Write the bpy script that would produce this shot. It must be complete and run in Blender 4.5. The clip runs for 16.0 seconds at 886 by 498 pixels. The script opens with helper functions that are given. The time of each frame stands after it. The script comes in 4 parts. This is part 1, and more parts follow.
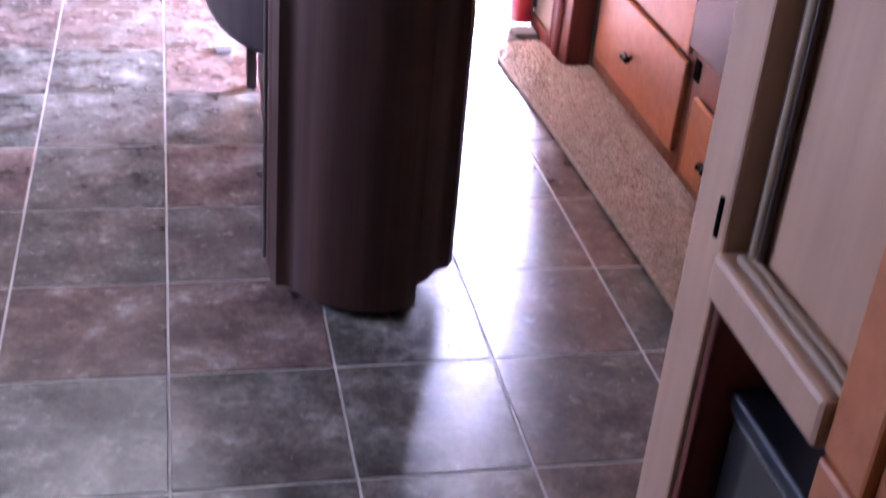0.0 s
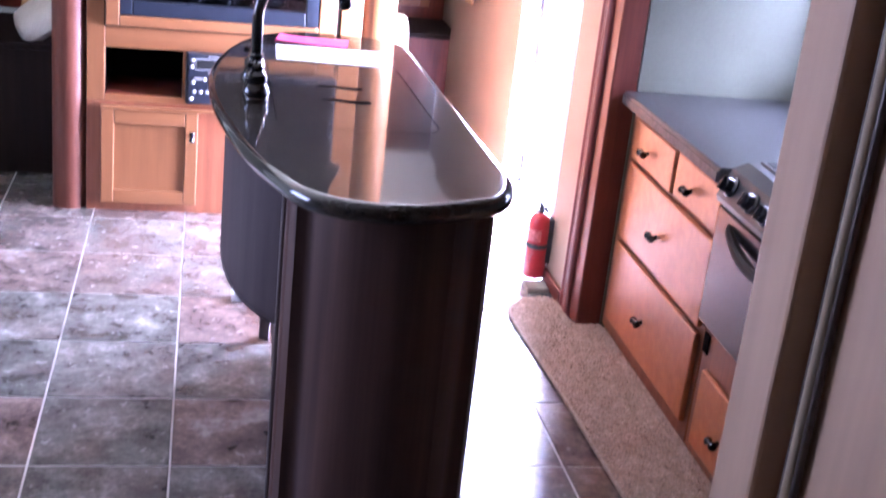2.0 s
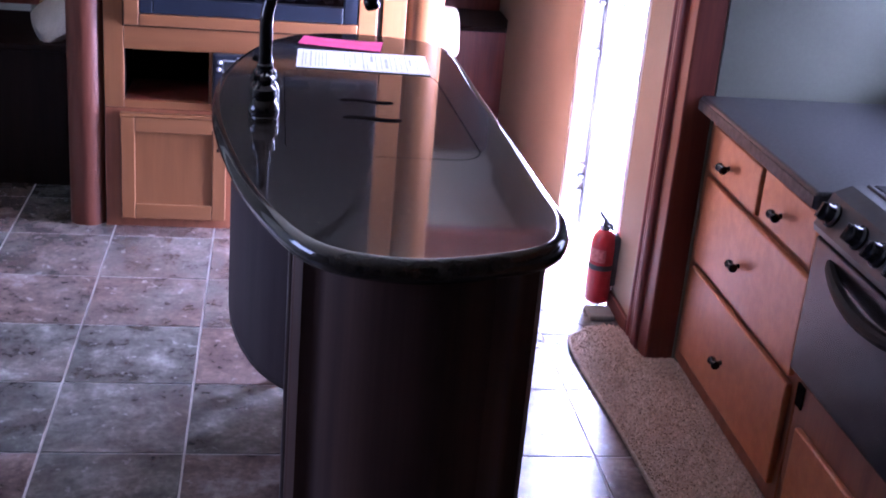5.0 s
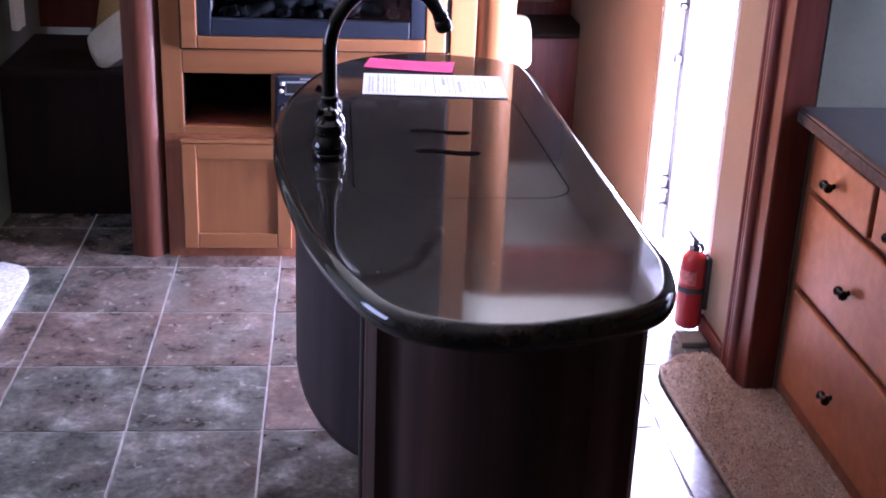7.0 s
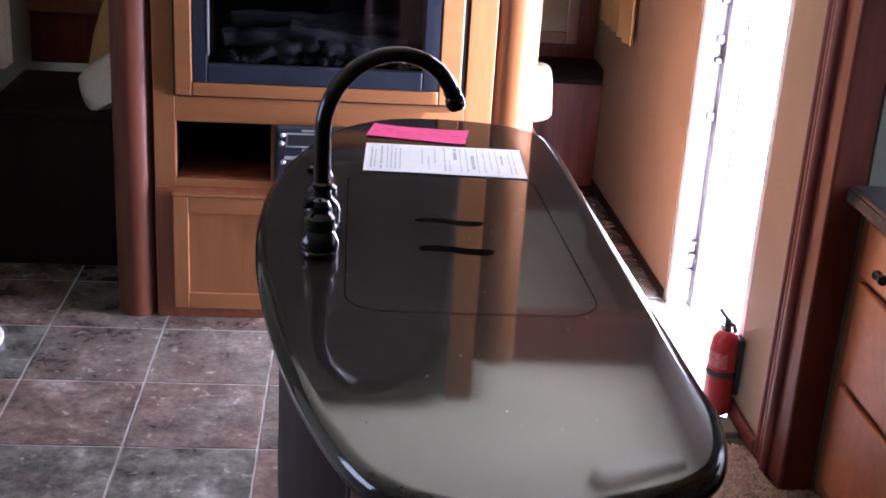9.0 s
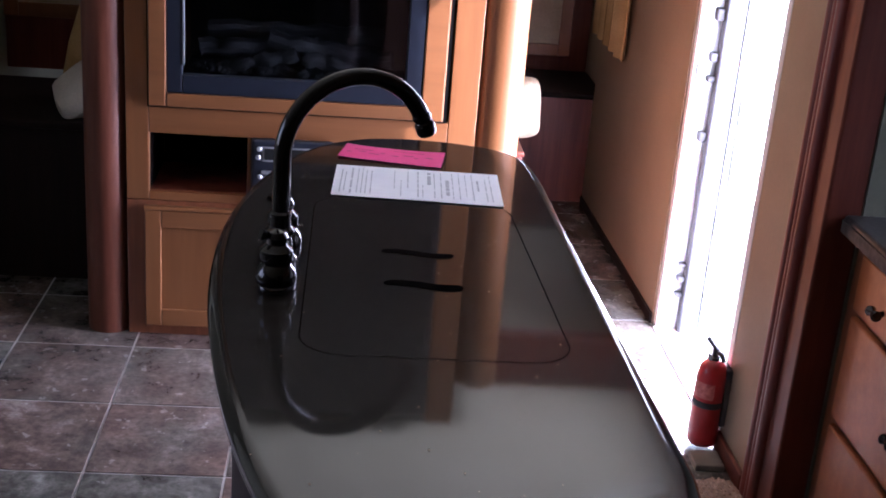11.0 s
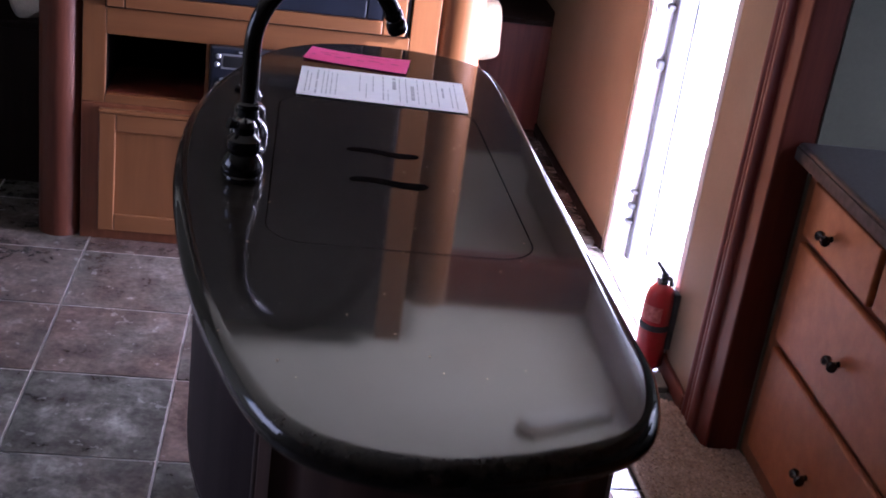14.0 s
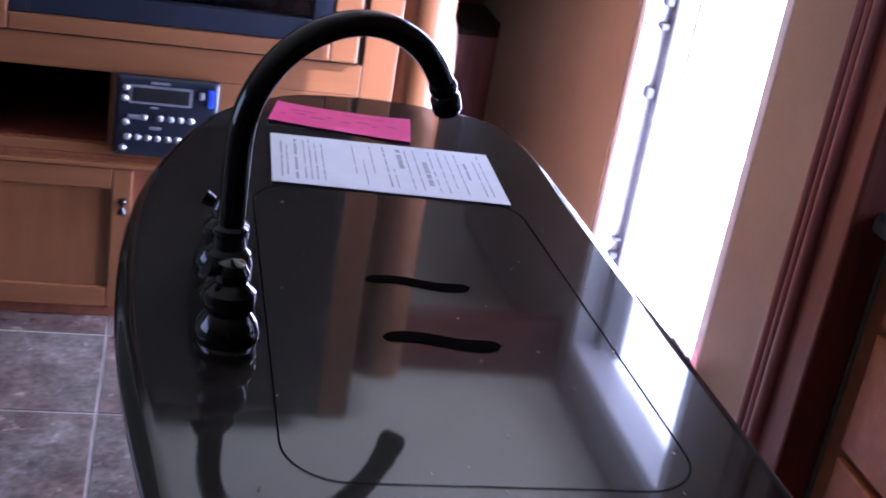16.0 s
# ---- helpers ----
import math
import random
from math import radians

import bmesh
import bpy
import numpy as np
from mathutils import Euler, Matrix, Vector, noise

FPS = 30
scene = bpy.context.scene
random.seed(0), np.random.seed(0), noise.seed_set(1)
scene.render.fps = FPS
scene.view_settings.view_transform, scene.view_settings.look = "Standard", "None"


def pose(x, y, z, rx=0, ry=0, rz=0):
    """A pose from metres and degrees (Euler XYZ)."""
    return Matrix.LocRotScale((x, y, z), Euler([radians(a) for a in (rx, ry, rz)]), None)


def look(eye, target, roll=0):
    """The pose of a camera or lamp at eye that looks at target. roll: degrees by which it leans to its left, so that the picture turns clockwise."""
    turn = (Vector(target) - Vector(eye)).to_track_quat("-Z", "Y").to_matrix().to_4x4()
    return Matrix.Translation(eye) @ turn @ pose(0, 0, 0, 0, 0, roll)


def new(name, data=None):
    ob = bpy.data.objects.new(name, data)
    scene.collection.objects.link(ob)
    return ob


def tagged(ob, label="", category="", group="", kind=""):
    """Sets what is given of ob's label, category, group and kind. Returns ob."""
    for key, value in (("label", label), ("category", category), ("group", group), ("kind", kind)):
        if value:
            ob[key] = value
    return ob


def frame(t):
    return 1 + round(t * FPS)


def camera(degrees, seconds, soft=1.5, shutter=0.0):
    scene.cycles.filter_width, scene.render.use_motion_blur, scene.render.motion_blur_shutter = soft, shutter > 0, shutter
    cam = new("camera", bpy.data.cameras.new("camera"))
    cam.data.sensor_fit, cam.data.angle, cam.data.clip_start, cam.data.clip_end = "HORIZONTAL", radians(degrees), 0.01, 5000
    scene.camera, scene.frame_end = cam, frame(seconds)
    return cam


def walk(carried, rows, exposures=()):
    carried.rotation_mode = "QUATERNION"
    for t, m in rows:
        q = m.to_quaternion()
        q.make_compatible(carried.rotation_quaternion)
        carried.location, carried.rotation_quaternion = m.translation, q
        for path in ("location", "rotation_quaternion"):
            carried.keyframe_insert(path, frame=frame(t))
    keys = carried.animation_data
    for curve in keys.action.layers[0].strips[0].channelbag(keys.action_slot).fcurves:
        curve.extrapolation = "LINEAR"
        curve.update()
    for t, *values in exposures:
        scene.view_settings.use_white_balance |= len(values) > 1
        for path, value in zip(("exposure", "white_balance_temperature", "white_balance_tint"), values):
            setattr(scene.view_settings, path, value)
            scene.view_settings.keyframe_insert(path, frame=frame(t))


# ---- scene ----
cam = camera(39.0, 16.0, soft=1.8, shutter=0.6)
PATH = [
    (0, (0.028, -0.244, 1.485), (0.438, 1.435, 0.48), 5.2),
    (0.5, (0.055, -0.252, 1.522), (0.432, 1.476, 0.588), 5.4),
    (1, (0.051, -0.263, 1.536), (0.43, 1.459, 0.593), 6.7),
    (1.5, (0.044, -0.242, 1.572), (0.424, 1.533, 0.732), 6.7),
    (2, (0.041, -0.195, 1.6), (0.428, 1.638, 0.9), 6.3),
    (2.5, (0.039, -0.156, 1.601), (0.461, 1.686, 0.946), 6.4),
    (3, (0.048, -0.057, 1.583), (0.472, 1.791, 0.945), 7.5),
    (3.5, (0.128, 0.094, 1.575), (0.493, 1.952, 0.931), 5.6),
    (6, (0.168, 0.291, 1.539), (0.382, 2.113, 0.742), 3.9),
    (6.5, (0.163, 0.361, 1.536), (0.332, 2.182, 0.726), 1.8),
    (7, (0.165, 0.477, 1.547), (0.34, 2.327, 0.808), 2.3),
    (7.5, (0.149, 0.569, 1.545), (0.349, 2.413, 0.798), 3.2),
    (8, (0.161, 0.716, 1.536), (0.331, 2.561, 0.784), 4.6),
    (8.5, (0.184, 0.796, 1.549), (0.336, 2.65, 0.815), 3.5),
    (9, (0.197, 0.798, 1.57), (0.351, 2.661, 0.859), 3.5),
    (11.5, (0.249, 0.931, 1.573), (0.416, 2.796, 0.871), 5.5),
    (12, (0.232, 0.927, 1.56), (0.421, 2.793, 0.863), 7.4),
    (12.5, (0.179, 0.809, 1.57), (0.403, 2.677, 0.893), 8.8),
    (13, (0.158, 0.725, 1.542), (0.43, 2.57, 0.819), 8.5),
    (13.5, (0.168, 0.75, 1.534), (0.451, 2.579, 0.775), 8.8),
    (14, (0.219, 0.888, 1.527), (0.475, 2.708, 0.737), 8.0),
    (14.5, (0.255, 1.054, 1.501), (0.487, 2.861, 0.676), 7.4),
    (15, (0.242, 1.235, 1.482), (0.515, 3.02, 0.62), 8.1),
    (15.5, (0.171, 1.379, 1.486), (0.473, 3.184, 0.678), 8.0),
    (16, (0.09, 1.53, 1.445), (0.539, 3.314, 0.661), 9.7),
]
EXPOSURES = [(0.0, 4.85, 5180, 45), (1.5, 4.82, 5040, 43), (2.5, 4.55, 4850, 37), (3.5, 3.95, 4770, 38), (6.0, 3.25, 4840, 44), (7.0, 3.38, 5080, 40), (8.0, 3.34, 5540, 35), (9.0, 2.96, 5500, 28),
             (12.5, 2.15, 5320, 32), (13.5, 2.15, 5310, 34), (14.5, 2.36, 5290, 38), (15.5, 2.43, 5060, 37), (16.0, 2.3, 4880, 34)]
walk(cam, [(t, look(eye, target, roll)) for t, eye, target, roll in PATH], EXPOSURES)

# ---- world and light ----
world = bpy.data.worlds.new("world")
scene.world = world
world.use_nodes = True
wn = world.node_tree
sky = wn.nodes.new("ShaderNodeTexSky")
sky.sky_type = "NISHITA"
sky.sun_disc = False
sky.sun_elevation, sky.sun_rotation = radians(42), radians(119)
wn.links.new(sky.outputs[0], wn.nodes["Background"].inputs[0])
wn.nodes["Background"].inputs[1].default_value = 0.05


def lamp(name, kind, m, energy, color=(1, 1, 1), size=(1, 1), angle=0.5, spread=180):
    data = bpy.data.lights.new(name, kind)
    data.energy, data.color = energy, color
    if kind == "AREA":
        data.shape, data.size, data.size_y, data.spread = "RECTANGLE", size[0], size[1], radians(spread)
    if kind == "SUN":
        data.angle = radians(angle)
    ob = new(name, data)
    ob.matrix_world = m
    return ob


lamp("sun", "SUN", look((7.70, 0.53, 6.69), (1.2, 4.1, 0.0)), 5.0, (1.0, 0.95, 0.88))
# daylight standing in the open entry door, the kitchen window and the window of the seating side
lamp("door_daylight", "AREA", look((1.40, 4.12, 0.62), (0.0, 4.12, 0.62)), 25, (0.96, 0.97, 1.0), (0.70, 1.24))
lamp("kitchen_window_daylight", "AREA", look((1.865, 2.85, 1.16), (0.3, 2.85, 1.0)), 1.2, (0.97, 0.98, 1.0), (0.76, 0.62))
lamp("side_window_daylight", "AREA", look((-2.02, 2.4, 1.35), (0.6, 2.1, 0.4)), 0.5, (0.96, 0.98, 1.0), (1.3, 0.8), spread=85)
lamp("far_window_daylight", "AREA", look((1.235, 5.93, 1.42), (0.0, 5.6, 1.6)), 1.1, (0.98, 0.98, 1.0), (0.3, 0.5))


# ---- materials ----
def material(name, color, rough=0.5, metal=0.0, spec=0.5, second=None, scale=4.0, stretch=(1, 1, 1), detail=6.0, fine=0.0,
             bump=0.0, bump_scale=60.0, coat=0.0, coat_rough=0.1, rand=0.0, lo=0.35, hi=0.65):
    """A procedural surface: two colours mixed by a stretched noise, a finer grain over it, bump and per-object variation."""
    m = bpy.data.materials.new(name)
    m.use_nodes = True
    nt = m.node_tree
    b = nt.nodes["Principled BSDF"]
    b.inputs["Roughness"].default_value, b.inputs["Metallic"].default_value = rough, metal
    b.inputs["Specular IOR Level"].default_value = spec
    b.inputs["Coat Weight"].default_value, b.inputs["Coat Roughness"].default_value = coat, coat_rough
    L = nt.links.new
    tc = nt.nodes.new("ShaderNodeTexCoord")
    mp = nt.nodes.new("ShaderNodeMapping")
    mp.inputs["Scale"].default_value = stretch
    L(tc.outputs["Object"], mp.inputs[0])
    vec = mp.outputs[0]
    info = nt.nodes.new("ShaderNodeObjectInfo")
    if rand:
        add = nt.nodes.new("ShaderNodeVectorMath")
        add.operation = "ADD"
        mul = nt.nodes.new("ShaderNodeMath")
        mul.operation = "MULTIPLY"
        mul.inputs[1].default_value = 37.0
        L(info.outputs["Random"], mul.inputs[0])
        L(vec, add.inputs[0])
        L(mul.outputs[0], add.inputs[1])
        vec = add.outputs[0]
    n1 = nt.nodes.new("ShaderNodeTexNoise")
    n1.inputs["Scale"].default_value, n1.inputs["Detail"].default_value = scale, detail
    L(vec, n1.inputs["Vector"])
    ramp = nt.nodes.new("ShaderNodeValToRGB")
    ramp.color_ramp.elements[0].position, ramp.color_ramp.elements[1].position = lo, hi
    ramp.color_ramp.elements[0].color = (*color, 1)
    ramp.color_ramp.elements[1].color = (*(second or color), 1)
    L(n1.outputs["Fac"], ramp.inputs[0])
    col = ramp.outputs[0]
    n2 = nt.nodes.new("ShaderNodeTexNoise")
    n2.inputs["Scale"].default_value, n2.inputs["Detail"].default_value = bump_scale, 4
    L(vec, n2.inputs["Vector"])
    if fine or rand:
        val = nt.nodes.new("ShaderNodeHueSaturation")
        mr = nt.nodes.new("ShaderNodeMapRange")
        mr.inputs["To Min"].default_value, mr.inputs["To Max"].default_value = 1 - fine, 1 + fine
        mr.inputs["From Min"].default_value, mr.inputs["From Max"].default_value = 0.25, 0.75
        L(n2.outputs["Fac"], mr.inputs[0])
        v = mr.outputs[0]
        if rand:
            mr2 = nt.nodes.new("ShaderNodeMapRange")
            mr2.inputs["To Min"].default_value, mr2.inputs["To Max"].default_value = 1 - rand, 1 + rand
            L(info.outputs["Random"], mr2.inputs[0])
            mm = nt.nodes.new("ShaderNodeMath")
            mm.operation = "MULTIPLY"
            L(v, mm.inputs[0])
            L(mr2.outputs[0], mm.inputs[1])
            v = mm.outputs[0]
        L(v, val.inputs["Value"])
        L(col, val.inputs["Color"])
        col = val.outputs[0]
    L(col, b.inputs["Base Color"])
    if bump:
        bp = nt.nodes.new("ShaderNodeBump")
        bp.inputs["Strength"].default_value, bp.inputs["Distance"].default_value = bump, 0.002
        L(n2.outputs["Fac"], bp.inputs["Height"])
        L(bp.outputs[0], b.inputs["Normal"])
    return m


def glow(name, color, strength):
    m = bpy.data.materials.new(name)
    m.use_nodes = True
    b = m.node_tree.nodes["Principled BSDF"]
    b.inputs["Base Color"].default_value = (*color, 1)
    b.inputs["Emission Color"].default_value = (*color, 1)
    b.inputs["Emission Strength"].default_value = strength
    return m


UP = (14, 14, 0.9)
SIDE = (0.9, 14, 14)
def slate_vinyl():
    m = bpy.data.materials.new("slate_vinyl")
    m.use_nodes = True
    nt, L = m.node_tree, m.node_tree.links.new
    b = nt.nodes["Principled BSDF"]
    tc, info = nt.nodes.new("ShaderNodeTexCoord"), nt.nodes.new("ShaderNodeObjectInfo")
    off = nt.nodes.new("ShaderNodeVectorMath")
    off.operation = "MULTIPLY_ADD"
    L(info.outputs["Random"], off.inputs[0])
    off.inputs[1].default_value = (31.0, 17.0, 53.0)
    L(tc.outputs["Object"], off.inputs[2])

    def noise_of(scale, detail, rough, dist):
        n = nt.nodes.new("ShaderNodeTexNoise")
        n.inputs["Scale"].default_value, n.inputs["Detail"].default_value = scale, detail
        n.inputs["Roughness"].default_value, n.inputs["Distortion"].default_value = rough, dist
        L(off.outputs[0], n.inputs["Vector"])
        return n.outputs["Fac"]

    def ramp(fac, stops):
        r = nt.nodes.new("ShaderNodeValToRGB")
        while len(r.color_ramp.elements) < len(stops):
            r.color_ramp.elements.new(0.5)
        for e, (p, c) in zip(r.color_ramp.elements, stops):
            e.position, e.color = p, (*c, 1)
        L(fac, r.inputs[0])
        return r.outputs[0]

    def mix(kind, fac, a, c):
        x = nt.nodes.new("ShaderNodeMix")
        x.data_type, x.blend_type = "RGBA", kind
        if isinstance(fac, float):
            x.inputs[0].default_value = fac
        else:
            L(fac, x.inputs[0])
        L(a, x.inputs[6]), L(c, x.inputs[7])
        return x.outputs[2]

    warm = ramp(noise_of(8, 10, 0.66, 0.25), [(0.29, (0.034, 0.024, 0.021)), (0.45, (0.090, 0.062, 0.052)), (0.57, (0.148, 0.108, 0.092)), (0.73, (0.33, 0.285, 0.26))])
    cool = ramp(noise_of(10, 10, 0.66, 0.3), [(0.29, (0.029, 0.026, 0.023)), (0.47, (0.077, 0.074, 0.064)), (0.59, (0.135, 0.131, 0.115)), (0.76, (0.30, 0.285, 0.26))])
    pick = nt.nodes.new("ShaderNodeMath")
    pick.operation = "ADD"
    L(info.outputs["Random"], pick.inputs[0])
    L(noise_of(4.5, 4, 0.5, 0.3), pick.inputs[1])
    side = nt.nodes.new("ShaderNodeMapRange")
    side.inputs["From Min"].default_value, side.inputs["From Max"].default_value = 0.75, 1.25
    L(pick.outputs[0], side.inputs[0])
    col = mix("MIX", side.outputs[0], warm, cool)
    grain = ramp(noise_of(60, 5, 0.7, 0.0), [(0.3, (0.58, 0.57, 0.56)), (0.7, (1.32, 1.32, 1.32))])
    col = mix("MULTIPLY", 1.0, col, grain)
    L(col, b.inputs["Base Color"])
    rr = nt.nodes.new("ShaderNodeMapRange")
    rr.inputs["To Min"].default_value, rr.inputs["To Max"].default_value = 0.17, 0.33
    b.inputs["Coat Weight"].default_value, b.inputs["Coat Roughness"].default_value = 0.2, 0.2
    fine = noise_of(26, 6, 0.6, 0.0)
    L(fine, rr.inputs[0])
    L(rr.outputs[0], b.inputs["Roughness"])
    bp = nt.nodes.new("ShaderNodeBump")
    bp.inputs["Strength"].default_value, bp.inputs["Distance"].default_value = 0.22, 0.002
    L(fine, bp.inputs["Height"])
    L(bp.outputs[0], b.inputs["Normal"])
    return m


M_TILE = slate_vinyl()
M_GROUT = material("grout", (0.33, 0.30, 0.28), 0.38, second=(0.4, 0.37, 0.35), scale=8, fine=0.1, bump=0.2)
M_MAPLE = material("maple", (0.16, 0.058, 0.016), 0.45, second=(0.185, 0.07, 0.021), scale=2.2, stretch=UP, fine=0.05, bump=0.06, bump_scale=9, rand=0.06, coat=0.15, coat_rough=0.3)
M_MAPLE_H = material("maple_level", (0.16, 0.058, 0.016), 0.45, second=(0.185, 0.07, 0.021), scale=2.2, stretch=SIDE, fine=0.05, bump=0.06, bump_scale=9, rand=0.06, coat=0.15, coat_rough=0.3)
M_FRAME = material("red_maple", (0.165, 0.048, 0.019), 0.4, second=(0.235, 0.078, 0.033), scale=2.0, stretch=UP, fine=0.12, bump=0.05, bump_scale=9, rand=0.06, coat=0.3, coat_rough=0.2)
M_DARKWOOD = material("dark_cherry", (0.085, 0.017, 0.010), 0.42, spec=0.35, second=(0.135, 0.032, 0.019), scale=2.0, stretch=UP, fine=0.12, bump=0.05, bump_scale=9)
M_MAHOGANY = material("mahogany", (0.145, 0.032, 0.026), 0.36, second=(0.20, 0.052, 0.042), scale=2.0, stretch=UP, fine=0.1, bump=0.05, bump_scale=9, coat=0.25, coat_rough=0.25)
# walnut darkened and dulled to put the far passage's shade into its colour
M_PLATFORM = material("shaded_walnut", (0.009, 0.005, 0.004), 0.6, spec=0.12, second=(0.015, 0.008, 0.006), scale=2.0, stretch=UP, fine=0.12, bump=0.05, bump_scale=9)
M_COLUMN = material("cherry_column", (0.075, 0.020, 0.010), 0.5, spec=0.25, second=(0.11, 0.033, 0.017), scale=2.0, stretch=UP, fine=0.1, bump=0.05, bump_scale=9)
M_KMAPLE = material("orange_maple", (0.37, 0.112, 0.032), 0.42, second=(0.44, 0.150, 0.048), scale=2.2, stretch=SIDE, fine=0.06, bump=0.05, bump_scale=9, rand=0.08, coat=0.3, coat_rough=0.25)
M_ISLAND = material("island_wood", (0.030, 0.0135, 0.0095), 0.48, spec=0.24, second=(0.066, 0.033, 0.024), scale=1.6, stretch=(9, 9, 0.25), fine=0.18, bump=0.08, bump_scale=10)
M_ISLAND_DARK = material("island_trim", (0.03, 0.017, 0.014), 0.4, second=(0.05, 0.03, 0.024), scale=2, stretch=(16, 16, 0.5), fine=0.12)
M_APRON = material("apron_laminate", (0.026, 0.017, 0.017), 0.6, spec=0.16, second=(0.040, 0.028, 0.027), scale=1.6, stretch=(14, 14, 0.6), fine=0.12, bump=0.05, bump_scale=20)
M_TOP = material("dark_solid_surface", (0.016, 0.013, 0.011), 0.05, spec=0.5, second=(0.026, 0.021, 0.017), scale=45, fine=0.25, bump_scale=240, coat=0.12, coat_rough=0.22)
M_KTOP = material("grey_laminate_top", (0.03, 0.029, 0.031), 0.3, spec=0.28, second=(0.055, 0.053, 0.055), scale=120, fine=0.35, bump_scale=300)
M_KEDGE = material("worktop_edging", (0.03, 0.028, 0.028), 0.55, spec=0.3, second=(0.07, 0.064, 0.064), scale=60, fine=0.1, bump_scale=150)
M_WALL = material("tan_wall", (0.25, 0.18, 0.116), 0.55, second=(0.295, 0.216, 0.142), scale=3, fine=0.05, bump=0.1, bump_scale=120)
M_GREEN = material("sage_wall", (0.114, 0.118, 0.086), 0.6, second=(0.138, 0.143, 0.105), scale=3, fine=0.05, bump=0.1, bump_scale=120)
M_CEIL = material("ceiling_panel", (0.51, 0.485, 0.35), 0.7, second=(0.56, 0.535, 0.395), scale=3, fine=0.04, bump=0.08, bump_scale=90)
M_WHITE = material("white_metal", (0.78, 0.78, 0.78), 0.35, second=(0.7, 0.7, 0.72), scale=6, fine=0.04)
M_CARPET = material("carpet", (0.28, 0.20, 0.155), 0.95, spec=0.1, second=(0.38, 0.285, 0.23), scale=45, fine=0.3, bump=1.0, bump_scale=190, lo=0.3, hi=0.7)
M_PILE = material("carpet_tufts", (0.34, 0.245, 0.19), 0.95, spec=0.05, second=(0.46, 0.345, 0.275), scale=24, fine=0.15, bump_scale=150)
pn = M_PILE.node_tree
pile_info, pile_ramp, pile_mix = pn.nodes.new("ShaderNodeNewGeometry"), pn.nodes.new("ShaderNodeValToRGB"), pn.nodes.new("ShaderNodeMix")
pile_mix.data_type, pile_mix.blend_type = "RGBA", "MULTIPLY"
pile_mix.inputs[0].default_value = 1.0
pile_ramp.color_ramp.elements[0].color, pile_ramp.color_ramp.elements[1].color = (0.86, 0.84, 0.82, 1), (1.3, 1.29, 1.28, 1)
pn.links.new(pile_info.outputs["Random Per Island"], pile_ramp.inputs[0])
pile_base = pn.nodes["Principled BSDF"].inputs["Base Color"]
pn.links.new(pile_base.links[0].from_socket, pile_mix.inputs[6])
pn.links.new(pile_ramp.outputs[0], pile_mix.inputs[7])
pn.links.new(pile_mix.outputs[2], pile_base)
M_LIGHTCARPET = material("pale_carpet", (0.30, 0.285, 0.28), 0.95, spec=0.1, second=(0.44, 0.42, 0.41), scale=80, fine=0.3, bump=1.0, bump_scale=190)
M_BINDING = material("carpet_binding", (0.34, 0.27, 0.22), 0.9, spec=0.1, second=(0.44, 0.36, 0.3), scale=90, fine=0.2)
M_BRONZE = material("oil_bronze", (0.006, 0.005, 0.005), 0.14, metal=0.2, spec=0.4, second=(0.010, 0.008, 0.007), scale=20, fine=0.2, coat=0.15, coat_rough=0.08)
M_BLACK = material("black_enamel", (0.012, 0.012, 0.013), 0.25, second=(0.02, 0.02, 0.022), scale=12, fine=0.1, coat=0.3)
M_BLACKGLASS = material("black_glass", (0.006, 0.006, 0.007), 0.06, spec=0.5, second=(0.008, 0.008, 0.009), scale=5)
M_OVEN = material("oven_door_glass", (0.010, 0.010, 0.011), 0.22, spec=0.4, second=(0.014, 0.014, 0.015), scale=4, fine=0.05, coat=0.1, coat_rough=0.1)
M_PANEL = material("control_panel_grey", (0.075, 0.07, 0.068), 0.36, metal=0.5, spec=0.4, second=(0.10, 0.095, 0.09), scale=12, fine=0.1)
M_HOOD = material("matt_black", (0.008, 0.008, 0.008), 0.6, spec=0.15, second=(0.012, 0.012, 0.012), scale=12, fine=0.1)
M_GREY = material("dark_grey_panel", (0.05, 0.047, 0.047), 0.38, metal=0.3, second=(0.075, 0.07, 0.07), scale=10, fine=0.1)
M_NAVY = material("navy_plastic", (0.006, 0.008, 0.015), 0.4, second=(0.009, 0.012, 0.021), scale=15, fine=0.08)
M_BLUE = material("blue_lens", (0.03, 0.06, 0.4), 0.3, second=(0.04, 0.08, 0.5), scale=20)
M_SILVER = material("silver_button", (0.26, 0.27, 0.29), 0.3, metal=0.5, second=(0.34, 0.35, 0.37), scale=20)
M_RED = material("red_paint", (0.42, 0.015, 0.018), 0.28, second=(0.5, 0.025, 0.028), scale=10, fine=0.08, coat=0.5, coat_rough=0.1)
M_LABEL = material("faded_label", (0.5, 0.1, 0.09), 0.5, second=(0.6, 0.2, 0.17), scale=60, fine=0.2)
M_PINK = material("pink_paper", (0.82, 0.05, 0.24), 0.7, second=(0.86, 0.07, 0.28), scale=14, fine=0.03)
M_PINKINK = material("pink_print", (0.5, 0.03, 0.14), 0.7, second=(0.55, 0.04, 0.16), scale=14)
M_PAPER = material("white_paper", (0.78, 0.79, 0.84), 0.7, second=(0.82, 0.83, 0.86), scale=14, fine=0.02)
M_INK = material("grey_print", (0.36, 0.37, 0.41), 0.7, second=(0.48, 0.49, 0.53), scale=40)
# flat near-black that puts the shade inside slots, gaps and recesses into colour
M_SLOT = material("recess_shade", (0.004, 0.004, 0.004), 0.9, spec=0.0, second=(0.006, 0.005, 0.005), scale=8)
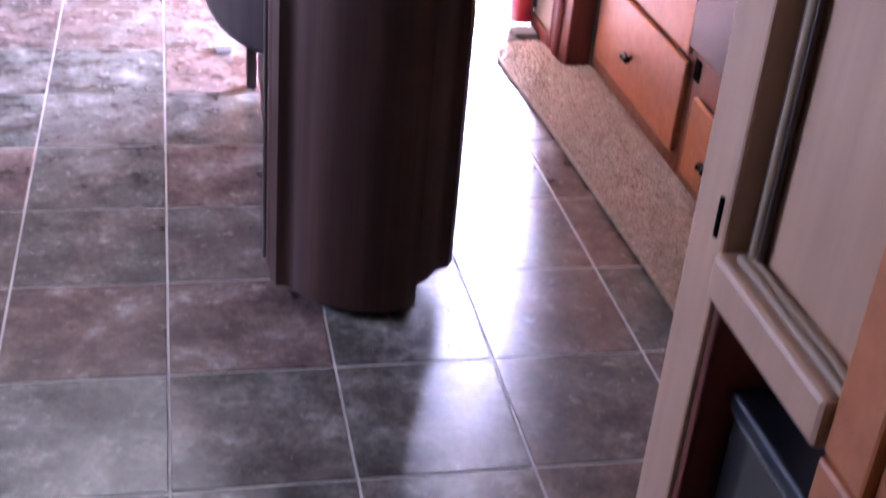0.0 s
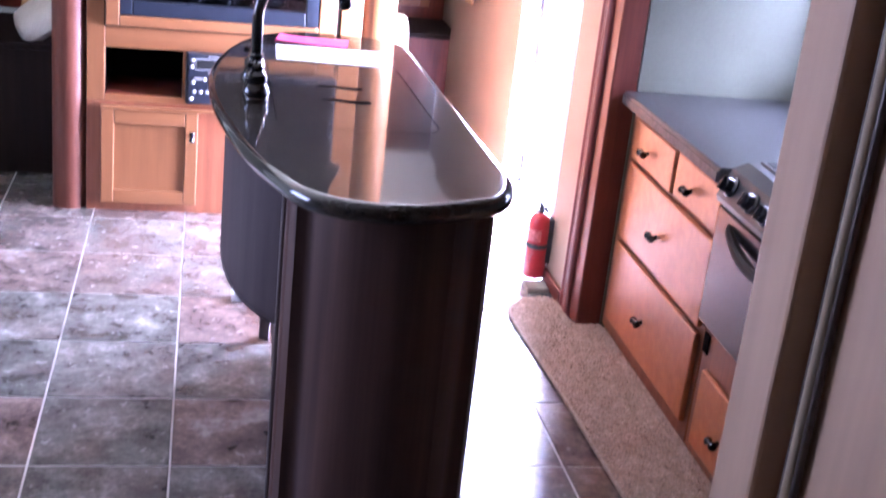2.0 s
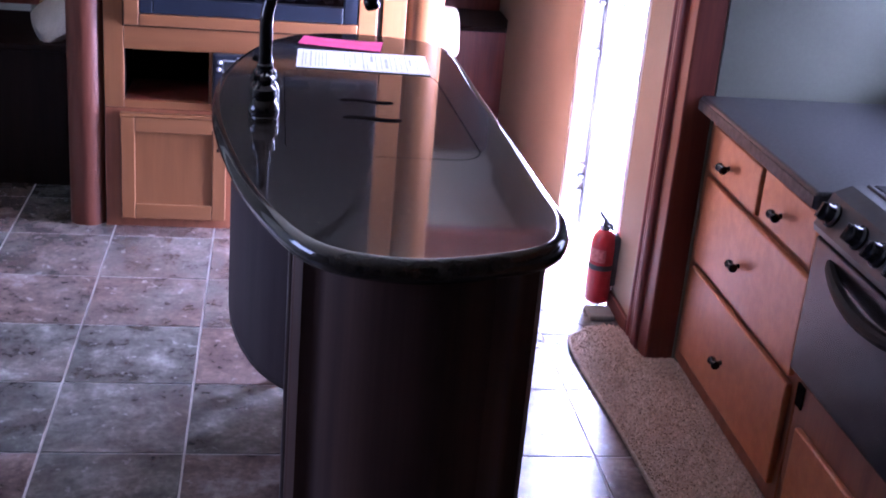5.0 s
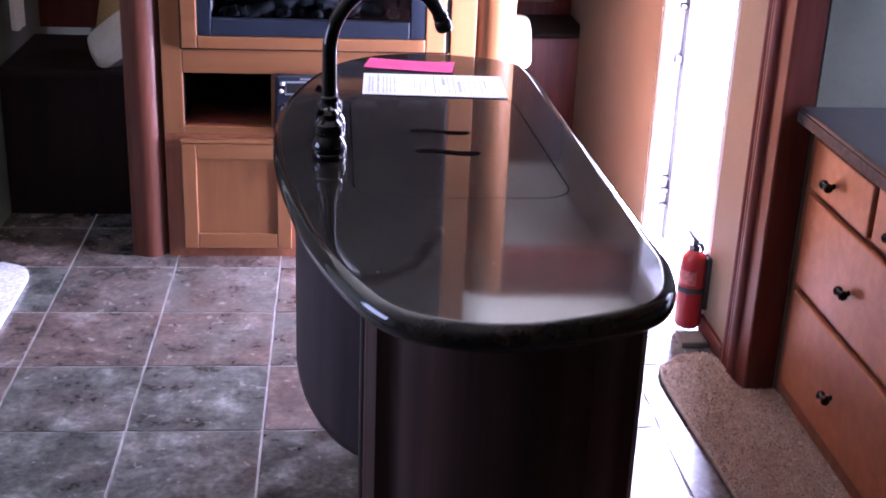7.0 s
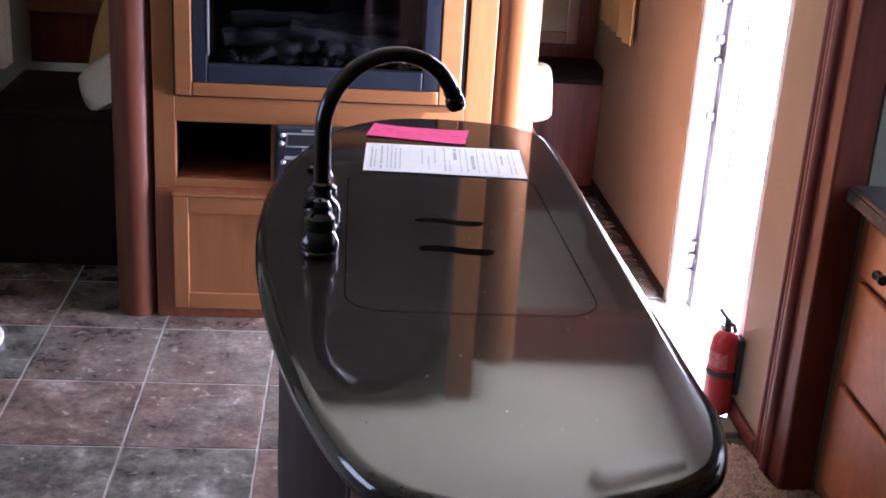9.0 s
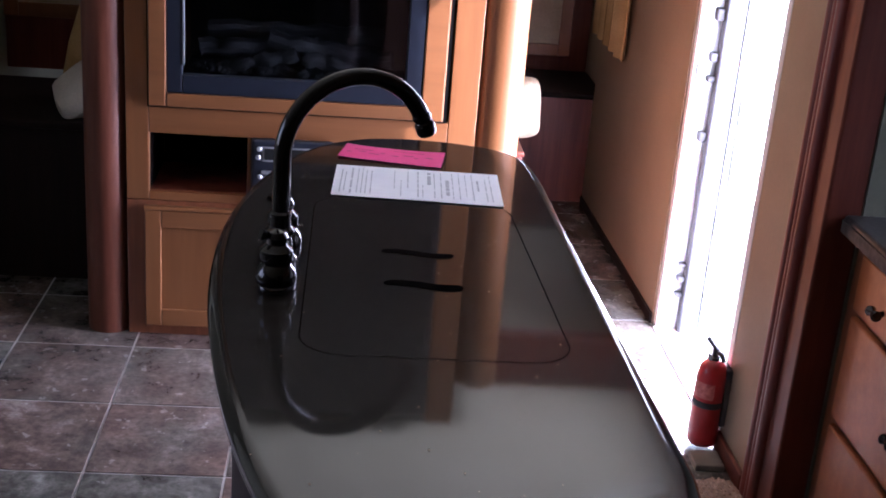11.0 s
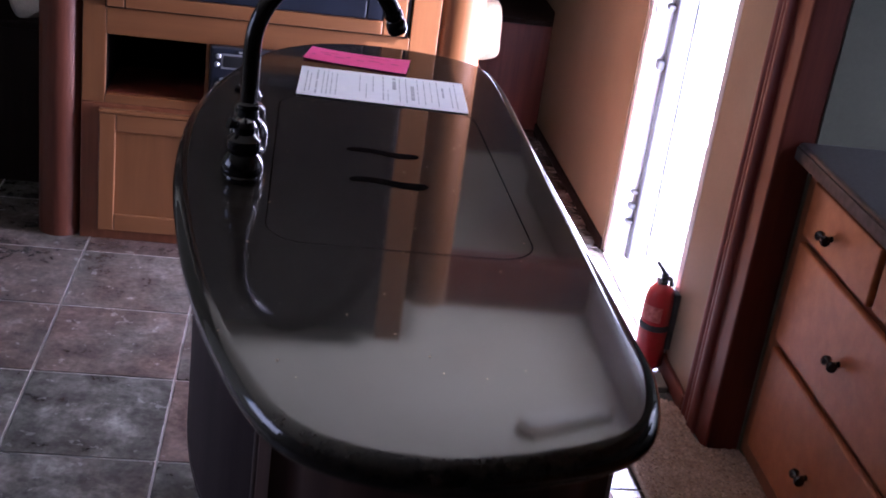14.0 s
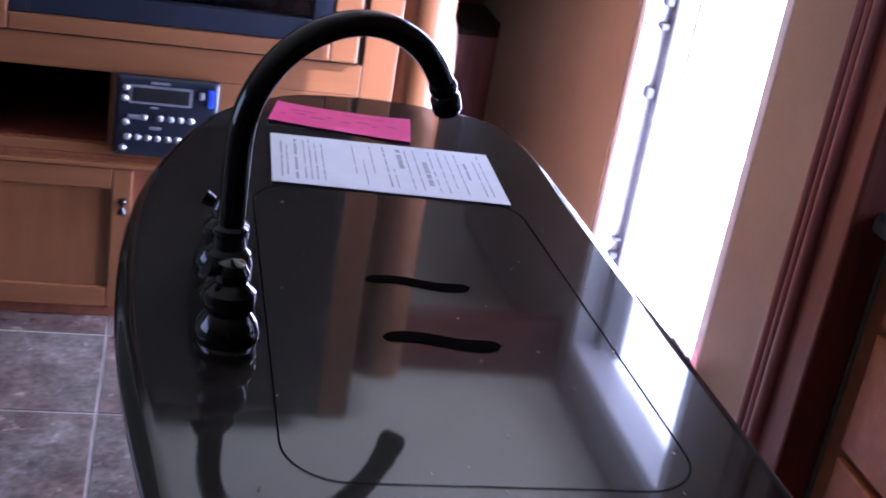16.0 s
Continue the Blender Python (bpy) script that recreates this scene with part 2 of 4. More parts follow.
M_LOG = material("burnt_log", (0.003, 0.003, 0.0035), 0.9, second=(0.012, 0.013, 0.015), scale=9, stretch=(1, 5, 5), fine=0.4, bump=0.8, bump_scale=30)
M_PILLOW = material("pale_fabric", (0.62, 0.56, 0.48), 0.9, spec=0.1, second=(0.7, 0.64, 0.56), scale=8, fine=0.1, bump=0.4, bump_scale=160)
M_CREAM = material("cream_fabric", (0.26, 0.19, 0.125), 0.9, spec=0.1, second=(0.33, 0.25, 0.17), scale=8, fine=0.1, bump=0.4, bump_scale=160)
M_CLOTH = material("tan_fabric", (0.42, 0.27, 0.11), 0.9, spec=0.1, second=(0.5, 0.34, 0.16), scale=8, fine=0.1, bump=0.4, bump_scale=160)
M_BLIND = material("blind_slat", (0.6, 0.62, 0.61), 0.45, second=(0.66, 0.68, 0.67), scale=6, fine=0.04)
tl = M_BLIND.node_tree
tb_ = tl.nodes.new("ShaderNodeBsdfTranslucent")
tb_.inputs[0].default_value = (0.8, 0.82, 0.8, 1)
ms = tl.nodes.new("ShaderNodeMixShader")
ms.inputs[0].default_value = 0.22
tl.links.new(tl.nodes["Principled BSDF"].outputs[0], ms.inputs[1])
tl.links.new(tb_.outputs[0], ms.inputs[2])
tl.links.new(ms.outputs[0], tl.nodes["Material Output"].inputs[0])
M_DOORPANEL = material("pale_oak_panel", (0.38, 0.232, 0.15), 0.45, second=(0.445, 0.278, 0.182), scale=1.6, stretch=(9, 9, 0.7), fine=0.07, bump=0.04, bump_scale=6, coat=0.15, coat_rough=0.3)
M_WINFRAME = material("grey_beige_frame", (0.15, 0.137, 0.115), 0.5, second=(0.19, 0.175, 0.148), scale=8, fine=0.06)
M_GLASS = bpy.data.materials.new("clear_glass")
M_GLASS.use_nodes = True
gb_ = M_GLASS.node_tree.nodes["Principled BSDF"]
gb_.inputs["Base Color"].default_value = (0.42, 0.45, 0.48, 1)
gb_.inputs["Roughness"].default_value, gb_.inputs["Transmission Weight"].default_value, gb_.inputs["IOR"].default_value = 0.02, 1.0, 1.45
M_RUBBER = material("rubber_seal", (0.03, 0.028, 0.032), 0.6, second=(0.06, 0.056, 0.06), scale=20, fine=0.2)
# emissive white: the card gives off the outdoor glare by itself
M_SKYCARD = glow("glowing_outdoor_card", (0.95, 0.97, 1.0), 2.4)
M_LAMPGLASS = material("frosted_lens", (0.54, 0.52, 0.40), 0.5, second=(0.58, 0.56, 0.44), scale=8)
M_DRYGROUND = material("pale_gravel", (0.5, 0.48, 0.45), 0.9, second=(0.62, 0.6, 0.57), scale=14, fine=0.3, bump=0.6, bump_scale=50)


# ---- mesh helpers ----
BASE = {}
SOFT = set()


def thing(name, label, category, at=(0, 0, 0), group="", kind=""):
    ob = new(name)
    ob.empty_display_size = 0.05
    ob.location = at
    BASE[ob.name] = Vector(at)
    return tagged(ob, label, category, group, kind)


def finish(name, bm, mat, smooth=True):
    me = bpy.data.meshes.new(name)
    limit = 35 if id(bm) in SOFT else 10
    SOFT.discard(id(bm))
    bmesh.ops.recalc_face_normals(bm, faces=bm.faces)
    bm.to_mesh(me)
    bm.free()
    me.materials.append(mat)
    if smooth:
        for p in me.polygons:
            p.use_smooth = True
        me.set_sharp_from_angle(angle=radians(limit))
    return me


def part(name, bm, mat, parent, label=""):
    """Links a bmesh in world places as one mesh object under a thing or a part."""
    base = BASE[parent.name]
    bmesh.ops.translate(bm, verts=bm.verts, vec=-base)
    ob = new(name, finish(name, bm, mat))
    ob.parent = parent
    BASE[ob.name] = base
    return tagged(ob, label)


def single(name, bm, mat, label="", category="", group="", kind="", at=(0, 0, 0)):
    bmesh.ops.translate(bm, verts=bm.verts, vec=-Vector(at))
    ob = new(name, finish(name, bm, mat))
    ob.location = at
    BASE[ob.name] = Vector(at)
    return tagged(ob, label, category, group, kind)


def box(x0, x1, y0, y1, z0, z1, bevel=0.0, bm=None, segs=2):
    bm = bm or bmesh.new()
    r = bmesh.ops.create_cube(bm, size=1)
    bmesh.ops.scale(bm, vec=(x1 - x0, y1 - y0, z1 - z0), verts=r["verts"])
    bmesh.ops.translate(bm, vec=((x0 + x1) / 2, (y0 + y1) / 2, (z0 + z1) / 2), verts=r["verts"])
    if bevel:
        es = list({e for v in r["verts"] for e in v.link_edges})
        bmesh.ops.bevel(bm, geom=es, offset=bevel, segments=segs, affect="EDGES", profile=0.5)
    return bm


def prism(outline, z0, z1, bm=None, bevel=0.0, segs=3):
    bm = bm or bmesh.new()
    SOFT.add(id(bm))
    lo = [bm.verts.new((x, y, z0)) for x, y in outline]
    hi = [bm.verts.new((x, y, z1)) for x, y in outline]
    n = len(outline)
    top = bm.faces.new(hi)
    bot = bm.faces.new(lo[::-1])
    for i in range(n):
        bm.faces.new((lo[i], lo[(i + 1) % n], hi[(i + 1) % n], hi[i]))
    if bevel:
        es = list(top.edges) + list(bot.edges)
        bmesh.ops.bevel(bm, geom=es, offset=bevel, segments=segs, affect="EDGES", profile=0.5)
    return bm


def ribbon(line, z0, z1, thick, bm=None):
    """An upright curved panel along a plan line, with thickness to its left side."""
    pts = [Vector(p) for p in line]
    off = []
    for i, p in enumerate(pts):
        d = (pts[min(i + 1, len(pts) - 1)] - pts[max(i - 1, 0)]).normalized()
        off.append(p + Vector((-d.y, d.x)) * thick)
    return prism([tuple(p) for p in pts] + [tuple(p) for p in off[::-1]], z0, z1, bm)


def smooth_loop(points, steps=6):
    n, out = len(points), []
    for i in range(n):
        p0, p1, p2, p3 = (Vector(points[(i + k) % n]) for k in (-1, 0, 1, 2))
        for s in range(steps):
            t = s / steps
            q = 0.5 * (2 * p1 + (p2 - p0) * t + (2 * p0 - 5 * p1 + 4 * p2 - p3) * t * t + (3 * p1 - p0 - 3 * p2 + p3) * t ** 3)
            out.append((q.x, q.y))
    return out


def inset_loop(loop, d):
    n, out = len(loop), []
    for i in range(n):
        a, b = Vector(loop[i - 1]), Vector(loop[(i + 1) % n])
        t = (b - a).normalized()
        out.append((loop[i][0] + t.y * d, loop[i][1] - t.x * d))
    return out


def lathe(profile, m=None, segs=20, bm=None):
    """Turned solid round z from (radius, height) pairs, placed by the matrix m."""
    bm = bm or bmesh.new()
    SOFT.add(id(bm))
    rings = []
    for r, z in profile:
        rings.append([bm.verts.new((m or Matrix()) @ Vector((r * math.cos(2 * math.pi * k / segs), r * math.sin(2 * math.pi * k / segs), z))) for k in range(segs)])
    for a, b in zip(rings, rings[1:]):
        for k in range(segs):
            bm.faces.new((a[k], a[(k + 1) % segs], b[(k + 1) % segs], b[k]))
    bm.faces.new(rings[0][::-1])
    bm.faces.new(rings[-1])
    return bm


def tube(points, radius, segs=14, bm=None, radii=None):
    bm = bm or bmesh.new()
    SOFT.add(id(bm))
    pts = [Vector(p) for p in points]
    rings, side = [], None
    for i, p in enumerate(pts):
        d = (pts[min(i + 1, len(pts) - 1)] - pts[max(i - 1, 0)]).normalized()
        if side is None:
            side = d.cross(Vector((0, 0, 1)) if abs(d.z) < 0.9 else Vector((1, 0, 0))).normalized()
        side = (side - d * side.dot(d)).normalized()
        up = d.cross(side)
        r = radii[i] if radii else radius
        rings.append([bm.verts.new(p + (side * math.cos(2 * math.pi * k / segs) + up * math.sin(2 * math.pi * k / segs)) * r) for k in range(segs)])
    for a, b in zip(rings, rings[1:]):
        for k in range(segs):
            bm.faces.new((a[k], a[(k + 1) % segs], b[(k + 1) % segs], b[k]))
    bm.faces.new(rings[0][::-1])
    bm.faces.new(rings[-1])
    return bm


def pillow(center, size, m=None, seed=0):
    """A stuffed cushion with pinched corners and soft folds."""
    bm = bmesh.new()
    SOFT.add(id(bm))
    bmesh.ops.create_grid(bm, x_segments=14, y_segments=14, size=1)
    top = list(bm.verts)
    r = bmesh.ops.duplicate(bm, geom=bm.verts[:] + bm.edges[:] + bm.faces[:])
    low = [g for g in r["geom"] if isinstance(g, bmesh.types.BMVert)]
    for vs, sign in ((top, 1), (low, -1)):
        for v in vs:
            x, y = v.co.x, v.co.y
            h = max(0.0, (1 - x ** 4) * (1 - y ** 4)) ** 0.5
            k = 1 - 0.10 * (x * x * y * y)
            h *= 1 + 0.18 * noise.noise(Vector((x * 2 + seed, y * 2, sign)))
            v.co = Vector((x * k * size[0], y * k * size[1], sign * h * size[2]))
    bmesh.ops.remove_doubles(bm, verts=bm.verts, dist=0.0005)
    bmesh.ops.transform(bm, matrix=Matrix.Translation(center) @ (m or Matrix()), verts=bm.verts)
    return bm


# ---- structure ----
CEIL = 2.06
TILE_X, TILE_Y, GX, GY = 0.327, 0.342, -0.003, 3.5
floor = single("floor", box(-2.0, 1.3, -1.9, 6.3, -0.12, -0.0025), M_GROUT, "brown slate-look vinyl tile floor with pale grout lines", "floor", kind="structure")
single("ceiling", box(1.3, 2.0, -2.0, 3.44, CEIL, CEIL + 0.08, bm=box(-2.1, 1.2999, -2.0, 6.4, CEIL, CEIL + 0.08)), M_CEIL, "plain off-white ceiling panel", "ceiling", kind="structure")
single("wall_south", box(-2.1, 2.0, -2.02, -1.95, -0.1, CEIL), M_GREEN, "plain sage wall at the rear of the trailer", "wall", kind="structure")
single("wall_north", box(-2.1, 2.0, 6.3, 6.4, -0.1, CEIL), M_GREEN, "plain sage wall at the far end", "wall", kind="structure")


def wall_with_hole(name, x0, x1, y0, y1, hy0, hy1, hz0, hz1, mat, label, z0=-0.1):
    bm = box(x0, x1, y0, hy0, z0, CEIL)
    box(x0, x1, hy1, y1, z0, CEIL, bm=bm)
    box(x0, x1, hy0, hy1, hz1, CEIL, bm=bm)
    if hz0 > z0:
        box(x0, x1, hy0, hy1, z0, hz0, bm=bm)
    return single(name, bm, mat, label, "wall", kind="structure")


# side walls; the kitchen stands in a shallow slide-out bay
wall_with_hole("wall_west", -2.1, -2.0, -1.95, 4.2, 1.8, 3.2, 0.95, 1.8, M_GREEN, "sage wall of the seating side with a window opening")
single("wall_northwest", box(-2.1, -0.95, 4.2, 6.3, -0.1, CEIL), M_GREEN, "sage wall beside the steps", "wall", kind="structure")
DOOR_Y0, DOOR_Y1, WX = 3.764, 4.478, 1.245
wall_with_hole("wall_east", WX, WX + 0.05, 3.44, 6.3, DOOR_Y0, DOOR_Y1, 0.0, 1.93, M_WALL, "tan wall with the open entry doorway")
wall_with_hole("wall_kitchen", 1.84, 1.90, 0.55, 3.33, 2.45, 3.26, 0.83, 1.5, M_GREEN, "grey sage kitchen wall with a window opening")
single("wall_kitchen_end", box(1.3265, 1.90, 3.33, 3.43, -0.1, CEIL), M_GREEN, "grey sage end wall of the kitchen bay", "wall", kind="structure")
single("wall_southeast", box(0.62, 1.90, -1.95, 0.55, -0.1, CEIL), M_GREEN, "wall behind the tall cabinet", "wall", kind="structure")
single("floor_kitchen_bay", box(1.3, 1.9, 0.5, 3.4, -0.12, -0.004), M_GROUT, "floor under the kitchen cabinets", "floor", kind="structure")
single("ground", box(-60, 60, -60, 60, -0.66, -0.6), M_DRYGROUND, "pale gravel ground outside the trailer", "ground", kind="structure")
# two added glowing cards supply the brightness beyond the doorway
single("backdrop", box(1.4, 9.0, 10.5, 10.55, -0.6, 7.0, bm=box(2.6, 2.65, 3.2, 10.4, -0.6, 1.0)), M_SKYCARD, "blank self-lit card added for the brightness outside the door", "backdrop", kind="structure")

# corner trim between the doorway wall and the kitchen bay: stepped cherry moulding
trim = thing("trim", "stepped cherry-stained wood corner moulding", "trim", (1.25, 3.42, 0), kind="structure")
part("board", box(1.245, 1.326, 3.3325, 3.438, 0.0, CEIL - 0.005, 0.006), M_DARKWOOD, trim)
bmt = bmesh.new()
for k, (xx, yy, r) in enumerate(((1.243, 3.43, 0.016), (1.243, 3.462, 0.011), (1.243, 3.487, 0.014))):
    lathe([(r, 0.0), (r, CEIL - 0.005)], Matrix.Translation((xx, yy, 0)), 14, bmt)
part("moulding", bmt, M_MAHOGANY, trim, "rounded reddish wood moulding")
single("baseboard", box(1.232, 1.2445, 3.505, 3.73, 0.0, 0.05, 0.004), M_DARKWOOD, "low dark wood baseboard", "baseboard", kind="structure")
# beyond the door the wall panelling runs slightly inwards
lining = box(1.238, 1.2445, 4.51, 5.684, 0.0, CEIL - 0.005)
base = box(1.230, 1.2375, 4.512, 5.683, 0.0, 0.035, 0.002)
for bm_ in (lining, base):
    for v in bm_.verts:
        if v.co.x < 1.24:
            v.co.x -= 0.03 * (v.co.y - 4.51)
single("wall_panel", lining, M_WALL, "tan wallpapered wall panelling beside the open door", "wall", kind="structure")
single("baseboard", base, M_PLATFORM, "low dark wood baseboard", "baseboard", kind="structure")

# entry door frame: white metal jambs, dark seal, latch pieces
door = thing("door_1", "white metal entry door frame standing open to daylight", "door frame", (1.3, 4.16, 0), kind="structure")
part("jamb", box(1.243, 1.335, DOOR_Y1 - 0.004, DOOR_Y1 + 0.03, 0.0, 1.93, 0.003), M_WHITE, door)
part("jamb", box(1.243, 1.335, DOOR_Y0 - 0.03, DOOR_Y0 + 0.004, 0.0, 1.93, 0.003), M_WHITE, door)
part("head", box(1.243, 1.335, DOOR_Y0, DOOR_Y1, 1.90, 1.935, 0.003), M_WHITE, door)
part("sill", box(1.235, 1.36, DOOR_Y0, DOOR_Y1, -0.03, 0.006, 0.003), M_WHITE, door, "worn white metal door sill")
part("seal", box(1.304, 1.362, DOOR_Y1 - 0.05, DOOR_Y1 - 0.005, 0.0, 1.93, 0.006), M_RUBBER, door, "dark rubber door seal")
part("track", box(1.366, 1.378, DOOR_Y1 - 0.052, DOOR_Y1 - 0.005, 0.0, 1.93, 0.002), M_WHITE, door, "pale metal strip beside the seal")
for z, w in ((0.12, 0.022), (0.17, 0.03), (0.22, 0.018), (0.62, 0.05), (0.80, 0.03), (0.86, 0.045), (0.98, 0.06), (1.05, 0.03), (1.16, 0.05)):
    part("latch", box(1.282, 1.306, DOOR_Y1 - 0.034, DOOR_Y1 - 0.004, z, z + 0.6 * w, 0.005), M_RUBBER, door)
for z in (0.93, 1.0, 1.08, 1.2):
    part("bolt", lathe([(0.0, 0.006), (0.006, 0.005), (0.008, 0.0)], Matrix.Translation((1.325, DOOR_Y1 - 0.05, z)) @ pose(0, 0, 0, 90, 0, 0), 10), M_WHITE, door, "small pale bolt head")
for z in (0.78, 1.0):
    part("plate", box(1.252, 1.277, DOOR_Y1 - 0.012, DOOR_Y1 - 0.0045, z, z + 0.07, 0.002), M_WINFRAME, door, "grey strike plate")
for z in (0.148, 0.227, 0.705, 0.945, 1.2):
    part("screen_rail", box(1.3785, 1.3835, DOOR_Y0 + 0.005, DOOR_Y1 - 0.055, z, z + 0.0035, 0.001), M_SILVER, door, "thin pale crossbar of the screen door")
for z in (0.40, 0.745, 0.965):
    part("hinge", box(1.256, 1.278, DOOR_Y0 + 0.002, DOOR_Y0 + 0.018, z, z + 0.07, 0.004), M_RUBBER, door)


# ---- small repeated parts ----
def knob(parent, at, face="x"):
    """Bow-tie bronze knob that stands off a face looking to -x or -y."""
    x, y, z = at
    bm = bmesh.new()
    if face == "x":
        lathe([(0.007, 0), (0.005, 0.006), (0.0045, 0.017)], Matrix.Translation((x, y, z)) @ pose(0, 0, 0, 0, -90, 0), 12, bm)
        m = Matrix.Translation((x - 0.02, y, z)) @ pose(0, 0, 0, 90, 0, 0)
    else:
        lathe([(0.007, 0), (0.005, 0.006), (0.0045, 0.017)], Matrix.Translation((x, y, z)) @ pose(0, 0, 0, 90, 0, 0), 12, bm)
        m = Matrix.Translation((x, y - 0.02, z))
    lathe([(0.004, -0.019), (0.0105, -0.018), (0.0115, -0.013), (0.006, -0.003), (0.006, 0.003), (0.0115, 0.013), (0.0105, 0.018), (0.004, 0.019)], m, 14, bm)
    return part("knob", bm, M_BRONZE, parent, "dark bronze bow-tie knob")


# ---- kitchen base cabinet with drawers ----
KX = 1.312
kcab = thing("base_cabinet", "honey maple kitchen base cabinet with four drawers", "cabinet", (1.55, 2.93, 0))
part("body", box(KX + 0.018, 1.835, 2.56, 3.328, 0.02, 0.742, 0.003), M_FRAME, kcab, "reddish maple face frame")
part("toe_kick", box(KX + 0.03, KX + 0.05, 2.57, 3.32, 0.0, 0.03), M_DARKWOOD, kcab)
for y0, y1, z0, z1 in ((2.915, 3.262, 0.60, 0.722), (2.578, 2.892, 0.605, 0.728), (2.578, 3.262, 0.350, 0.585), (2.578, 3.262, 0.075, 0.332)):
    d = part("drawer", box(KX, KX + 0.0165, y0, y1, z0, z1, 0.005), M_KMAPLE, kcab)
    knob(d, (KX, (y0 + y1) / 2 + 0.03, (z0 + z1) / 2 - 0.01))

# cabinet below the range
rcab = thing("range_base_cabinet", "low maple cabinet with one drawer under the range", "cabinet", (1.55, 2.25, 0))
part("body", box(KX + 0.018, 1.835, 1.93, 2.555, 0.02, 0.372, 0.003), M_FRAME, rcab)
d = part("drawer", box(KX, KX + 0.0165, 2.0, 2.50, 0.06, 0.27, 0.005), M_KMAPLE, rcab)
knob(d, (KX, 2.33, 0.15))
part("vent_slot", box(KX + 0.012, KX + 0.0175, 2.515, 2.548, 0.30, 0.355, 0.002), M_SLOT, rcab)
# further cabinet run behind the tall partition
ncab = thing("base_cabinet", "honey maple kitchen base cabinet beside the range", "cabinet", (1.55, 1.3, 0))
part("body", box(KX + 0.018, 1.835, 0.72, 1.90, 0.02, 0.742, 0.003), M_FRAME, ncab)
for y0, y1 in ((0.78, 1.30), (1.33, 1.86)):
    d = part("door", box(KX, KX + 0.0165, y0, y1, 0.08, 0.70, 0.005), M_MAPLE, ncab)
    knob(d, (KX, y1 - 0.05, 0.62))

# worktop pieces either side of the range
for y0, y1 in ((2.556, 3.328), (0.6, 1.925)):
    w = thing("worktop", "dark grey laminate worktop with a thick front edge", "worktop", (1.55, y0, 0.745))
    part("slab", box(1.285, 1.838, y0, y1, 0.744, 0.785, 0.008, segs=3), M_KTOP, w)
    part("front_edge", box(1.281, 1.2848, y0 + 0.004, y1 - 0.004, 0.748, 0.776, 0.0015), M_KEDGE, w, "matt grey front edging")
    part("backsplash_strip", box(1.826, 1.8385, y0, y1, 0.786, 0.80, 0.003), M_KTOP, w)

# ---- kitchen range ----
RX = 1.293
rng = thing("kitchen_range", "black gas range with dark glass oven door", "range", (1.55, 2.24, 0.38))
part("body", box(RX + 0.025, 1.80, 1.935, 2.55, 0.376, 0.775, 0.004), M_BLACK, rng)
od = part("oven_door", box(RX, RX + 0.024, 1.945, 2.542, 0.392, 0.70, 0.006), M_OVEN, rng, "dark grey glass oven door")
hp = [(RX - 0.032 * math.sin(math.pi * k / 20) ** 0.6 + 0.004, 2.02 + 0.44 * k / 20, 0.668 - 0.03 * math.sin(math.pi * k / 20)) for k in range(21)]
part("handle", tube(hp, 0.013, 10, radii=[0.010 + 0.006 * math.sin(math.pi * k / 20) for k in range(21)]), M_HOOD, od, "curved black oven handle")
cp = bmesh.new()
prof = [(RX - 0.004, 0.708), (RX - 0.008, 0.722), (RX + 0.022, 0.79), (RX + 0.06, 0.806), (RX + 0.09, 0.806), (RX + 0.09, 0.708)]
lo = [cp.verts.new((x, 1.938, z)) for x, z in prof]
hi = [cp.verts.new((x, 2.548, z)) for x, z in prof]
cp.faces.new(lo), cp.faces.new(hi[::-1])
for i in range(len(prof)):
    cp.faces.new((lo[i], hi[i], hi[(i + 1) % len(prof)], lo[(i + 1) % len(prof)]))
panel = part("control_panel", cp, M_PANEL, rng, "sloping dark grey control panel")
for y in (2.495, 2.372, 2.285, 2.192, 2.062):
    m = Matrix.Translation((RX + 0.006, y, 0.757)) @ pose(0, 0, 0, 0, -66, 0)
    bmk = lathe([(0.026, 0.0), (0.026, 0.006), (0.021, 0.010), (0.019, 0.026), (0.016, 0.029)], m, 20)
    r = bmesh.ops.create_cube(bmk, size=1, matrix=m @ Matrix.Translation((0, 0, 0.031)) @ Matrix.Diagonal((0.034, 0.009, 0.010, 1)))
    part("knob", bmk, M_BLACK, panel, "round black burner knob")
lid = bmesh.new()
box(RX + 0.215, 1.79, 1.945, 2.545, 0.778, 0.80, 0.006, lid)
part("cooktop_front", box(RX + 0.101, RX + 0.214, 1.945, 2.545, 0.778, 0.811, 0.006), M_HOOD, rng, "matt black raised cooktop front")
part("cooktop_lid", lid, M_BLACKGLASS, rng, "flat glossy black folded-down cooktop cover")
part("lid_edge", box(RX + 0.088, RX + 0.10, 1.945, 2.545, 0.798, 0.812, 0.004), M_GREY, rng)

# ---- kitchen window with blind ----
win = thing("window_1", "kitchen window with a lowered white slatted blind", "window", (1.86, 2.85, 0.83), kind="structure")
wf = bmesh.new()
for a in ((1.836, 1.875, 2.43, 2.455, 0.81, 1.52), (1.836, 1.875, 3.25, 3.275, 0.81, 1.52), (1.836, 1.875, 2.455, 3.25, 0.81, 0.832), (1.836, 1.875, 2.455, 3.25, 1.495, 1.52)):
    box(*a, bevel=0.003, bm=wf)
part("window_frame", wf, M_WINFRAME, win)
part("window_sill", box(1.822, 1.836, 2.43, 3.28, 0.805, 0.826, 0.003), M_WINFRAME, win)
